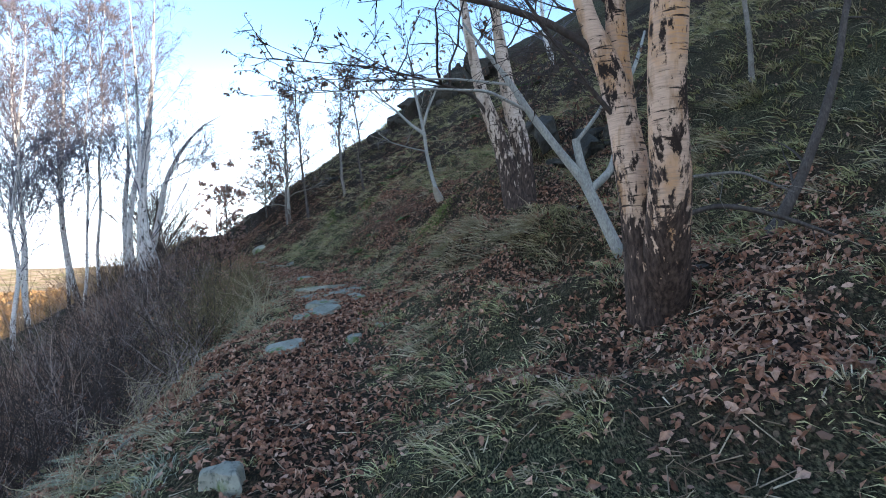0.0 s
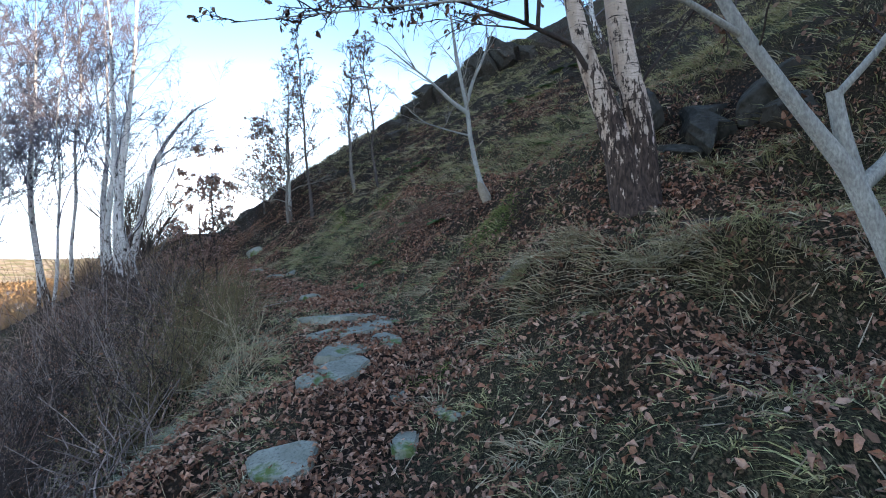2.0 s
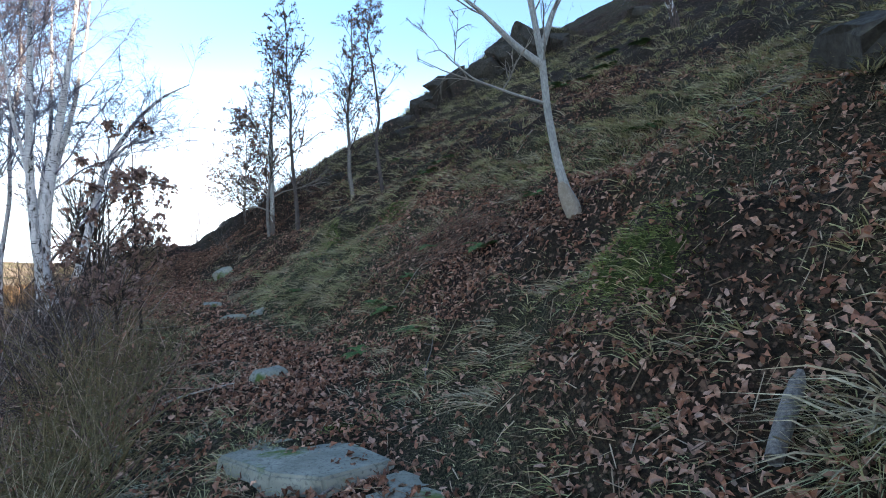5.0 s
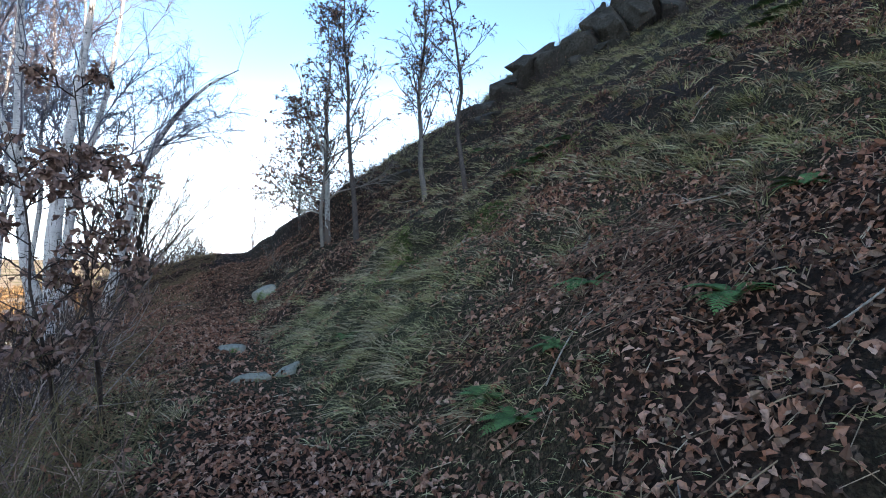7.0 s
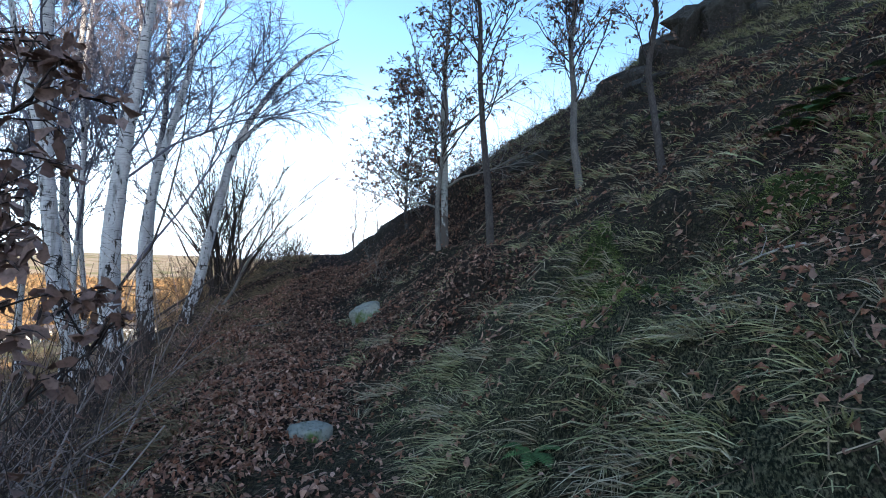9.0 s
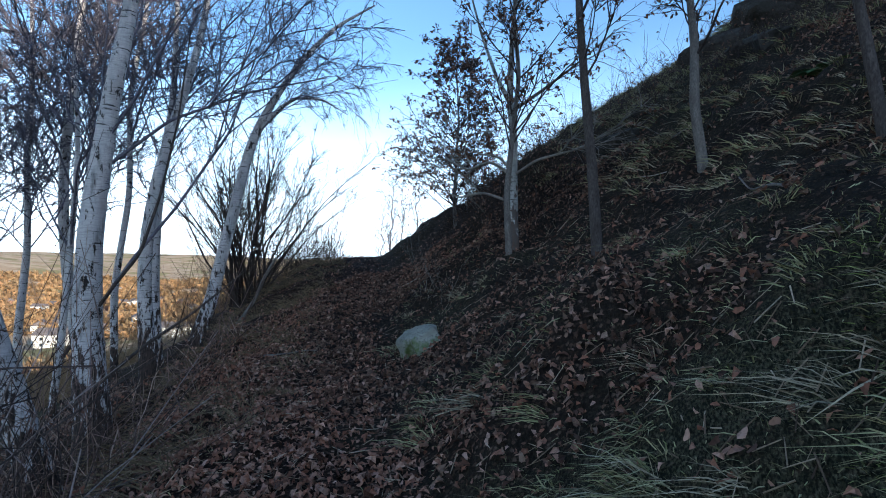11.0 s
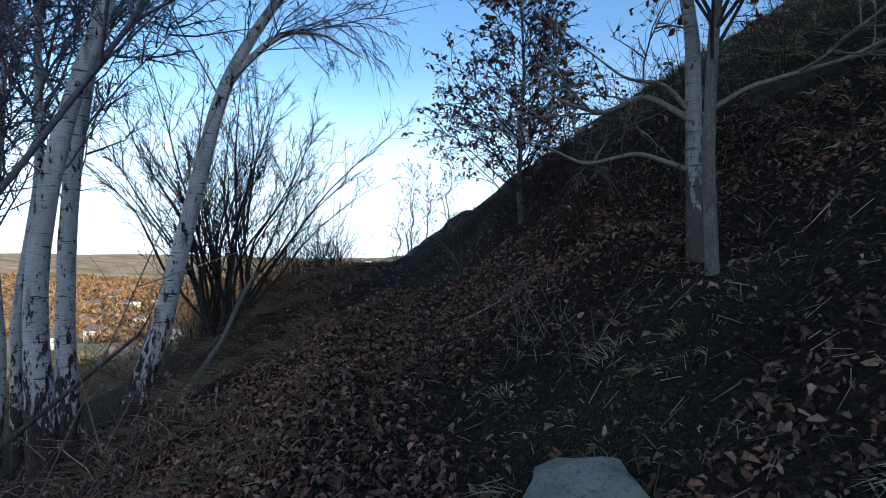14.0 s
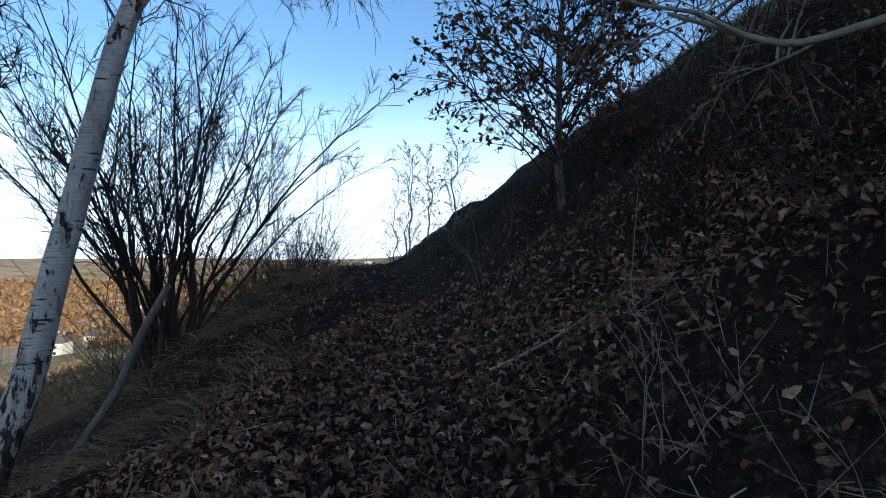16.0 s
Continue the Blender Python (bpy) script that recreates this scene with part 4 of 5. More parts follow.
def tussocks(name, mat, seed, clumps, per, length, region, want, label, lie=0.5, width=0.0022, root=0.11):
    rng = np.random.default_rng(seed)
    x, y = rng.uniform(region[0], region[1], clumps), rng.uniform(region[2], region[3], clumps)
    bare, d = cover(x, y)
    keep = (rng.random(clumps) < want(bare, d, x, y))
    x, y, d = x[keep], y[keep], d[keep]
    big = rng.uniform(0.55, 1.3, len(x))
    i = np.repeat(np.arange(len(x)), per)
    n = len(i)
    r, a = np.sqrt(rng.random(n)) * root * big[i], rng.uniform(0, 2 * math.pi, n)
    px, py = x[i] + r * np.cos(a), y[i] + r * np.sin(a)
    z, e = height(px, py), 0.25
    gxs, gys = (height(x + e, y, False) - height(x - e, y, False)) / (2 * e), (height(x, y + e, False) - height(x, y - e, False)) / (2 * e)
    fall = -unit(np.stack([gxs, gys, 0 * x], 1) + 1e-6) * np.clip(np.hypot(gxs, gys), 0, 0.9)[:, None]
    comb = rng.normal(0, 0.25, (len(x), 3)) * np.array([1, 1, 0])
    way = unit(np.stack([np.cos(a) * r * 5, np.sin(a) * r * 5, np.full(n, 0.75)], 1) + 0.55 * fall[i] + comb[i] + rng.normal(0, 0.25, (n, 3)))
    bend = fall[i] * lie + comb[i] * 0.5 + np.stack([np.cos(a) * 0.25, np.sin(a) * 0.25, np.full(n, -0.55)], 1) + rng.normal(0, 0.12, (n, 3))
    ln = length * big[i] * rng.uniform(0.55, 1.2, n)
    start = np.stack([px, py, z - 0.01], 1)
    side = unit(np.cross(way, random_dirs(rng, n))) * (width * rng.uniform(0.6, 1.5, n))[:, None]
    rings = []
    for t, w in ((0, 1.0), (0.55, 0.85)):
        c = fibre_points(start, way, ln, bend, np.full(n, t))
        rings += [c - side * w, c + side * w]
    rings.append(fibre_points(start, way, ln, bend, np.full(n, 1.0)))
    v = np.stack(rings, 1).reshape(-1, 3)
    b = np.arange(n)[:, None] * 5
    f = (b + np.array([0, 1, 3, 0, 3, 2, 2, 3, 4])[None]).reshape(-1, 3)
    tagged(mesh_object(name, v, f, mat), label, "grass", kind="stuff")


def bank(bare, d, x, y):
    return np.clip((1.05 - 1.05 * bare) * (0.12 + 0.88 * smooth(np.abs(d + 0.1), 0.25, 0.75)), 0, 1) * (d > -3.2) * (d < 7.5) * (1 - 0.85 * painted_shade(x, y, d)) * (1 - 0.85 * smooth(y, 16.6, 18.2))


litter()
tussocks("short_grass", M_GRASS, 110, 27000, 11, 0.075, (-9.5, 3.4, 0.3, 22), lambda b, d, x, y: np.clip(1.15 - b, 0.06, 1) * (1 - 0.8 * painted_shade(x, y, d)) * (1 - 0.7 * smooth(y, 16.6, 18.2)) * smooth(np.abs(d + 0.15), 0.2, 0.7) * (d > -1.6) * (d < 4.2), "short dull green winter turf between the tussocks", width=0.0025)
tussocks("tussock_grass", M_GRASS, 111, 4200, 34, 0.16, (-9.5, 3.6, -1.0, 24), bank, "dull green winter tussock grass combed down the bank", lie=0.95, width=0.0027, root=0.07)
tussocks("dead_tussock_grass", M_STRAW, 112, 2600, 34, 0.18, (-9.5, 3.6, -1.0, 24), bank, "bleached dead grass hanging in tussocks", lie=1.0, width=0.0027, root=0.065)
tussocks("upper_slope_grass", M_GRASS, 113, 13000, 13, 0.17, (-9, 9, 4, 32), lambda b, d, x, y: 0.9 * (d > 3.0) * (d < 13) * (1 - 0.93 * np.clip(painted_shade(x, y, d), 0, 1)), "rough grass on the upper slope", lie=0.9, width=0.0046, root=0.085)
tussocks("upper_dead_grass", M_STRAW, 115, 7000, 13, 0.18, (-9, 9, 4, 32), lambda b, d, x, y: 0.9 * (d > 3.0) * (d < 13) * (1 - 0.93 * np.clip(painted_shade(x, y, d), 0, 1)), "pale dead grass on the upper slope", lie=0.9, width=0.0046, root=0.085)
tussocks("edge_grass", M_EDGE, 114, 2600, 28, 0.30, (-14, -0.5, 3, 27), lambda b, d, x, y: 0.9 * (d < -0.55) * (d > -3.0) * smooth(y, 11, 14), "long brown straw grass along the falling edge of the path", lie=0.8, width=0.004)
tussocks("grey_grass", M_GREYGRASS, 117, 420, 60, 0.17, (-4.6, -1.2, 3, 10), lambda b, d, x, y: 0.75 * smooth(value_noise(x / 0.45, y / 0.45, 51), 0.05, 0.5) * (d < -0.65) * (d > -2.6), "grey-green clumps of grass beside the path", width=0.0024)
LEDGE = [(0.02, 7.70), (0.20, 7.47), (0.38, 7.28), (0.56, 7.05), (0.74, 6.84), (0.92, 6.62), (1.10, 6.42), (1.28, 6.22), (1.46, 6.00)]
tussocks("ledge_grass", M_STRAW, 118, 6000, 36, 0.32, (-1.5, 3.2, 4, 9), lambda b, d, x, y: 0.16 * sum(np.exp(-((x - lx) ** 2 + (y - ly) ** 2) / 0.03) for lx, ly in LEDGE), "pale tussocks hanging over the edge of the bank", lie=0.9, width=0.0034)
tussocks("green_ledge_grass", M_GRASS, 119, 5000, 60, 0.22, (-1.5, 3.2, 4, 9), lambda b, d, x, y: 0.05 * sum(np.exp(-((x - lx) ** 2 + (y - ly - 0.1) ** 2) / 0.05) for lx, ly in LEDGE), "green tussocks along the edge of the bank", lie=0.9, width=0.002)

MOSSY = [(-3.1, 15.2, 0.30), (1.72, 4.95, 0.20), (-0.08, 9.5, 0.26), (-2.1, 15.5, 0.3), (-3.25, 15.7, 0.22), (-1.35, 16.0, 0.3), (0.05, 9.15, 0.2), (-0.75, 6.7, 0.18), (-1.85, 9.55, 0.10)]
tussocks("mossy_grass", M_MOSSBLADE, 116, 34000, 20, 0.05, (-4, 2.2, 4, 17), lambda b, d, x, y: sum(np.exp(-(((x - mx) / (1.25 * mr)) ** 2 + ((y - my) / (1.25 * mr)) ** 2) ** 2) for mx, my, mr in MOSSY), "yellow-green moss and fine grass in patches", width=0.0018)


def debris():
    """Bits of straw, bark and twig lying about."""
    rng = np.random.default_rng(131)
    n = 30000
    x, y = rng.uniform(-9.5, 3.4, n), rng.uniform(0.3, 22, n)
    base, d = along_across(x, y)
    keep = (d > -3) & (d < 4.5) & (rng.random(n) < 1 - 0.75 * painted_shade(x, y, d))
    x, y = x[keep], y[keep]
    n = len(x)
    a, ln = rng.uniform(0, 2 * math.pi, n), rng.uniform(0.03, 0.15, n)
    x2, y2 = x + ln * np.cos(a), y + ln * np.sin(a)
    s = np.stack([x, y, height(x, y) + rng.uniform(0.004, 0.03, n)], 1)
    e = np.stack([x2, y2, height(x2, y2) + rng.uniform(0.004, 0.04, n)], 1)
    v, f = fibres(s, unit(e - s), np.linalg.norm(e - s, axis=1), rng.uniform(0.0016, 0.0045, n), rng.normal(0, 0.08, (n, 3)), 1, 3, 0.7)
    tagged(mesh_object("ground_debris", v, f, M_DEBRIS), "bits of straw, bark and twig strewn over the slope", "debris", kind="stuff")


debris()


# ---- stones of the path and rocks of the hill
def rock_mesh(seed, lx, ly, lz, flat=0.0, rings=7, sides=11, jag=0.22):
    """A weathered block: rough outline, flat or humped top, broken sides."""
    rng = np.random.default_rng(seed)
    u = np.arange(sides) * 2 * math.pi / sides + rng.normal(0, 0.12, sides)
    outline = 1 + rng.normal(0, jag, sides)
    verts = []
    for k in range(rings):
        t = k / (rings - 1)
        ang = -0.45 * math.pi + t * 0.93 * math.pi
        r = max(0.05, math.cos(ang)) ** (0.35 if flat else 0.6)
        z = math.sin(ang)
        if flat:
            z = math.copysign(abs(z) ** (1 - 0.6 * flat), z)
        w = outline * (1 + rng.normal(0, jag * 0.25, sides))
        for m in range(sides):
            verts.append((lx / 2 * r * w[m] * math.cos(u[m]), ly / 2 * r * w[m] * math.sin(u[m]), lz / 2 * z * (1 + (rng.normal(0, 0.12) if not flat else rng.normal(0, 0.04)))))
    faces = [(k * sides + m, k * sides + (m + 1) % sides, (k + 1) * sides + (m + 1) % sides, (k + 1) * sides + m) for k in range(rings - 1) for m in range(sides)]
    faces += [tuple(range(sides))[::-1], tuple((rings - 1) * sides + m for m in range(sides))]
    return verts, faces


def slope_at(x, y):
    e = 0.2
    return (float(height([x + e], [y], False)[0] - height([x - e], [y], False)[0]) / (2 * e), float(height([x], [y + e], False)[0] - height([x], [y - e], False)[0]) / (2 * e))


def stone(name, seed, x, y, lx, ly, lz, turn, sink, label, category, mat, flat=0.8, follow=1.0, group="", jag=0.2):
    v, f = rock_mesh(seed, lx, ly, lz, flat, jag=jag)
    ob = mesh_object(name, v, f, mat, None, "", False)
    sx_, sy_ = slope_at(x, y)
    n = Vector((-sx_ * follow, -sy_ * follow, 1)).normalized()
    q = n.to_track_quat("Z", "Y").to_matrix().to_4x4()
    z = float(height([x], [y], False)[0])
    ob.matrix_world = Matrix.Translation((x, y, z + lz / 2 - sink)) @ q @ pose(0, 0, 0, 0, 0, turn)
    bev = ob.modifiers.new("worn", "BEVEL")
    bev.width, bev.segments, bev.limit_method, bev.angle_limit = min(lx, ly) * 0.05, 2, "ANGLE", radians(25)
    return tagged(ob, label, category, group)


def flagstone(seed, x, y, lx, ly, turn):
    """A flat broken slab with angular edges, nearly flush with the path."""
    rng = np.random.default_rng(seed)
    bm = bmesh.new()
    k = int(rng.integers(6, 9))
    angs = np.sort((np.arange(k) + rng.uniform(-0.32, 0.32, k)) * 2 * math.pi / k)
    ring = []
    for a_ in angs:
        sq = max(abs(math.cos(a_)), abs(math.sin(a_))) ** -0.6
        ring.append(bm.verts.new((lx / 2 * sq * math.cos(a_) * rng.uniform(0.85, 1.08), ly / 2 * sq * math.sin(a_) * rng.uniform(0.85, 1.08), rng.normal(0, 0.008))))
    top = bm.faces.new(ring)
    low = bmesh.ops.extrude_face_region(bm, geom=[top])
    for v_ in [g_ for g_ in low["geom"] if isinstance(g_, bmesh.types.BMVert)]:
        v_.co.z -= 0.13
        v_.co.x *= 1.06
        v_.co.y *= 1.06
    bmesh.ops.recalc_face_normals(bm, faces=bm.faces)
    bmesh.ops.bevel(bm, geom=[e_ for e_ in bm.edges], offset=0.014, segments=2, affect="EDGES")
    me = bpy.data.meshes.new("path_stone")
    bm.to_mesh(me)
    bm.free()
    me.materials.append(M_STONE)
    ob = tagged(new("path_stone", me), "worn flat greenish-grey stone slab set in the path", "stone", "flat stones in the path")
    sx_, sy_ = slope_at(x, y)
    nrm = Vector((-sx_ * 0.7 + rng.normal(0, 0.03), -sy_ * 0.7 + rng.normal(0, 0.03), 1)).normalized()
    z = float(height([x], [y], False)[0]) + 0.012
    ob.matrix_world = Matrix.Translation((x, y, z + 0.01)) @ nrm.to_track_quat("Z", "Y").to_matrix().to_4x4() @ pose(0, 0, 0, 0, 0, turn)


SLABS = [(-2.0, 9.15, 0.72, 0.85, 12), (-1.72, 8.35, 0.62, 0.75, -20), (-1.38, 8.72, 0.28, 0.34, 30), (-1.62, 7.62, 0.50, 0.72, 8), (-1.62, 6.98, 0.42, 0.62, -6), (-1.30, 7.85, 0.34, 0.40, 40),
         (-1.62, 5.62, 0.48, 0.36, 15), (-0.62, 6.05, 0.40, 0.24, 10), (-0.92, 5.78, 0.17, 0.26, 25), (-1.15, 6.42, 0.42, 0.16, 28)]
for k, (x, y, lx, ly, turn) in enumerate(SLABS):
    flagstone(200 + k, x + 0.06, y, lx * 1.0, ly * 1.22, turn)
for k, (x, y, lx, ly, lz, turn, sink) in enumerate([(-2.82, 10.98, 0.26, 0.42, 0.16, 10, 0.09), (-4.30, 13.95, 0.34, 0.18, 0.15, 30, 0.09), (-4.02, 14.12, 0.17, 0.26, 0.17, 0, 0.10), (-5.1, 14.98, 0.28, 0.22, 0.17, 15, 0.10),
                                                    (-6.43, 18.60, 0.54, 0.42, 0.36, 25, 0.15), (-1.05, 2.95, 0.26, 0.2, 0.2, 0, 0.10)]):
    stone("stone", 230 + k, x, y, lx, ly, lz, turn, sink, "grey rounded stone half sunk in leaf litter", "stone", M_STONE, 0.5, 0.8, "loose stones along the path")
for k, (x, y, lx, ly, lz, sink) in enumerate([(-2.9, 25.7, 1.2, 0.7, 0.7, 0.25), (-2.1, 25.85, 1.3, 0.8, 0.9, 0.3), (-1.3, 26.0, 1.5, 0.9, 1.0, 0.3), (-0.5, 25.95, 1.4, 0.9, 1.15, 0.35), (0.2, 26.0, 1.5, 1.0, 1.2, 0.35), (0.95, 26.1, 1.4, 0.9, 1.1, 0.35), (1.7, 26.15, 1.5, 0.9, 1.0, 0.35), (2.5, 26.2, 1.4, 0.9, 0.9, 0.3), (-0.1, 25.5, 0.9, 0.6, 0.5, 0.2), (0.7, 25.55, 0.8, 0.5, 0.45, 0.2),
      (-2.6, 23.2, 0.9, 0.7, 0.5, 0.2), (4.8, 23.2, 1.0, 0.7, 0.6, 0.3), (-4.7, 22.6, 0.7, 0.4, 0.3, 0.16),
                                              (2.5, 9.3, 1.2, 0.6, 0.7, 0.3), (3.2, 8.7, 1.0, 0.6, 0.6, 0.25), (1.9, 9.9, 0.9, 0.5, 0.5, 0.22), (2.9, 8.1, 0.6, 0.4, 0.35, 0.12), (2.1, 8.9, 0.5, 0.4, 0.3, 0.12)]):
    stone("rock_outcrop", 260 + k, x, y, lx, ly, lz, 20 * k, sink, "dark mossy rock breaking out of the slope", "rock", M_ROCK, 0.6, 0.6, "rocks of the hillside", 0.42)

# dark sheet lying behind the grey sapling
bm = bmesh.new()
bmesh.ops.create_cube(bm, size=1)
bmesh.ops.scale(bm, vec=(0.85, 0.42, 0.022), verts=bm.verts)
bmesh.ops.bevel(bm, geom=bm.edges[:], offset=0.006, segments=2, affect="EDGES")
for v in bm.verts:
    v.co.z += 0.05 * v.co.x * v.co.x + 0.012 * math.sin(7 * v.co.y)
me = bpy.data.meshes.new("dark_sheet")
bm.to_mesh(me)
bm.free()
me.materials.append(M_SHEET)
sheet = tagged(new("dark_sheet", me), "flat blue-black slate sheet lying on the bank", "slate")
sheet.matrix_world = pose(2.3, 5.1, ground_z(2.3, 5.1) + 0.03, 26, 4, 0)


# ---- dead wood
def dead_branch(name, pts, mat, label, category="branch", side_twigs=0, seed=0, group=""):
    p = np.array(pts, float)
    root = thing(name, tuple(p[0, :3]), label, category, group)
    rng = np.random.default_rng(seed)
    v, f = tube(p[:, :3] - p[0, :3], p[:, 3], 10, 0.08)
    mesh_object("stem", v, f, mat, root)
    if side_twigs:
        t = rng.uniform(0.2, 1, side_twigs) * (len(p) - 1)
        s = np.stack([np.interp(t, np.arange(len(p)), p[:, c]) for c in range(3)], 1) - p[0, :3]
        d = unit(random_dirs(rng, side_twigs) + unit(p[-1:, :3] - p[:1, :3]) * 0.8)
        ln = rng.uniform(0.15, 0.5, side_twigs)
        v, f = fibres(s, d, ln, np.full(side_twigs, max(0.003, p[-1, 3] * 0.6)), rng.normal(0, 0.2, (side_twigs, 3)), 4, 5, 0.3, 0.02, rng)
        v = v.reshape(side_twigs, -1, 3)
        for k in range(side_twigs):
            mesh_object("side_twig", v[k], f[:20], mat, root)
    return root


dead_branch("fallen_limb", [(1.72, 4.1, 1.10, 0.075), (1.95, 4.1, 1.17, 0.07), (2.31, 4.1, 1.21, 0.06), (2.61, 4.1, 1.5, 0.045), (2.8, 4.1, 1.83, 0.038), (2.98, 4.1, 2.25, 0.034), (3.15, 4.15, 2.67, 0.03), (3.29, 4.2, 3.2, 0.02)], M_DARKBARK, "dark curved limb rising from the ground beside the birch", side_twigs=6, seed=1)
dead_branch("drooping_branch", [(1.62, 3.62, 1.55, 0.018), (1.94, 3.6, 1.64, 0.017), (2.17, 3.6, 1.6, 0.016), (2.44, 3.6, 1.51, 0.015), (2.7, 3.6, 1.4, 0.012), (3.1, 3.6, 1.2, 0.008)], M_DARKBARK, "bare broken branch drooping from the old birch", side_twigs=5, seed=2)
dead_branch("drooping_branch", [(1.62, 3.62, 1.82, 0.012), (2.1, 3.6, 1.85, 0.010), (2.44, 3.6, 1.7, 0.006)], M_OAKBARK, "thin bare branch beside the old birch", side_twigs=3, seed=3)
lz_ = ground_z(0.05, 8.0)
dead_branch("fallen_log", [(-0.10, 7.85, lz_ - 0.04, 0.028), (0.02, 7.98, lz_ + 0.06, 0.032), (0.16, 8.12, lz_ + 0.17, 0.032), (0.30, 8.2, lz_ + 0.24, 0.024)], M_OAKBARK, "short grey dead log sticking out of the bank", "log", seed=4)
dead_branch("birch_log", [(1.35, 7.1, ground_z(1.35, 7.1) + 0.05, 0.045), (1.55, 6.9, ground_z(1.55, 6.9) + 0.06, 0.05), (1.75, 6.55, ground_z(1.75, 6.55) + 0.05, 0.045)], BIRCH_WHITE, "short white birch log lying in leaf litter", "log", seed=5)
dead_branch("leaning_dead_stem", [(-11.2, 20.9, ground_z(-11.2, 20.9) - 0.1, 0.035), (-10.94, 21.0, 1.56, 0.032), (-10.64, 21.12, 2.04, 0.03), (-10.49, 21.18, 2.44, 0.028), (-10.30, 21.24, 2.78, 0.024)], M_OAKBARK, "grey dead stem leaning below the path", seed=6)
dead_branch("overhanging_branch", [(-10.3, 17.6, 1.6, 0.02), (-9.58, 17.61, 2.4, 0.018), (-9.33, 17.72, 2.75, 0.016), (-9.15, 17.8, 3.4, 0.014), (-9.0, 17.86, 4.2, 0.010), (-8.9, 17.9, 5.2, 0.006)], M_DARKBARK, "thin dark crooked stem beside the birches", side_twigs=14, seed=7)
dead_branch("arching_branch", [(-9.6, 17.2, 1.2, 0.018), (-8.91, 17.46, 1.85, 0.015), (-8.52, 17.64, 2.15, 0.012), (-8.03, 17.85, 2.6, 0.006)], M_DARKBARK, "thin dark branch arching over the path edge", side_twigs=8, seed=8)
rng = np.random.default_rng(300)
for k in range(46):
    x, y = rng.uniform(-8.5, 2.2), rng.uniform(2, 22)
    base, d = along_across([x], [y])
    if not -2 < d[0] < 4.5:
        continue
    a, ln, r = rng.uniform(0, math.pi), rng.uniform(0.25, 0.8), rng.uniform(0.005, 0.012)
    pts = []
    for t in np.linspace(-0.5, 0.5, 5):
        px, py = x + ln * t * math.cos(a) + rng.normal(0, 0.01), y + ln * t * math.sin(a) + rng.normal(0, 0.01)
        pts.append((px, py, ground_z(px, py) + 0.02 + r, r * (1 - 0.5 * (t + 0.5))))
    dead_branch("stick", pts, M_DEADWOOD if k % 2 else M_OAKBARK, "thin dry stick lying on the slope", "stick", 2 if k % 3 == 0 else 0, k, "fallen sticks")


# ---- plants
def fern(seed, x, y, size, label="evergreen fern with arching green fronds"):
    rng = np.random.default_rng(seed)
    z = ground_z(x, y)
    root = thing("fern", (x, y, z), label, "fern", "ferns on the bank")
    sx_, sy_ = slope_at(x, y)
    for k in range(int(rng.integers(7, 11))):
        a = k * 2.4 + rng.normal(0, 0.3)
        way = np.array([math.cos(a) - 0.5 * sx_, math.sin(a) - 0.5 * sy_, rng.uniform(0.5, 1.1)])
        way /= np.linalg.norm(way)
        ln = size * rng.uniform(0.7, 1.15)
        t = np.linspace(0, 1, 15)
        c = way[None] * (ln * t)[:, None] + np.array([0, 0, -0.55])[None] * (ln * t * t)[:, None]
        side = unit(np.cross(way, [0, 0, 1.0])[None])[0]
        fwd = unit(np.gradient(c, axis=0))
        v, f = [], []
        for i in range(1, 15):
            w = ln * 0.24 * math.sin(math.pi * min(1, 0.12 + 0.9 * t[i])) + 0.004
            for s_ in (-1, 1):
                b = len(v)
                root_p = c[i]
                tip = c[i] + s_ * side * w + fwd[i] * w * 0.35 + np.array([0, 0, -0.12 * w])
                wid = fwd[i] * ln * 0.022
                v += [root_p - wid, root_p + wid, (root_p + tip) / 2 + wid * 1.5, tip, (root_p + tip) / 2 - wid * 1.3]
                f.append((b, b + 1, b + 2, b + 3, b + 4))
        rv, rf = tube(c, 0.004 * (1.1 - t), 4)
        n0 = len(v)
        v += list(rv)
        f += [tuple(int(q) + n0 for q in quad) for quad in rf]
        mesh_object("frond", np.array(v), f, M_FERN, root, "", False)
    return root


for k, (x, y, s_) in enumerate([(-1.81, 11.9, 0.28), (-2.05, 11.5, 0.24), (-1.47, 11.1, 0.22), (1.28, 12.7, 0.34), (-0.13, 12.45, 0.26), (1.16, 17.4, 0.4), (1.7, 17.1, 0.42), (0.7, 16.7, 0.36), (-1.59, 16.85, 0.34), (-1.84, 16.5, 0.36), (-1.3, 17.1, 0.36), (-1.1, 16.6, 0.3),
                                (-2.43, 20.5, 0.5), (-1.35, 12.6, 0.3), (-0.8, 11.75, 0.3), (3.2, 18.4, 0.45), (1.76, 18.6, 0.45), (2.9, 19.9, 0.45), (-2.0, 12.2, 0.22), (-1.6, 12.15, 0.2), (2.2, 17.8, 0.5), (-3.5, 14.3, 0.2)]):
    fern(400 + k, x, y, s_)


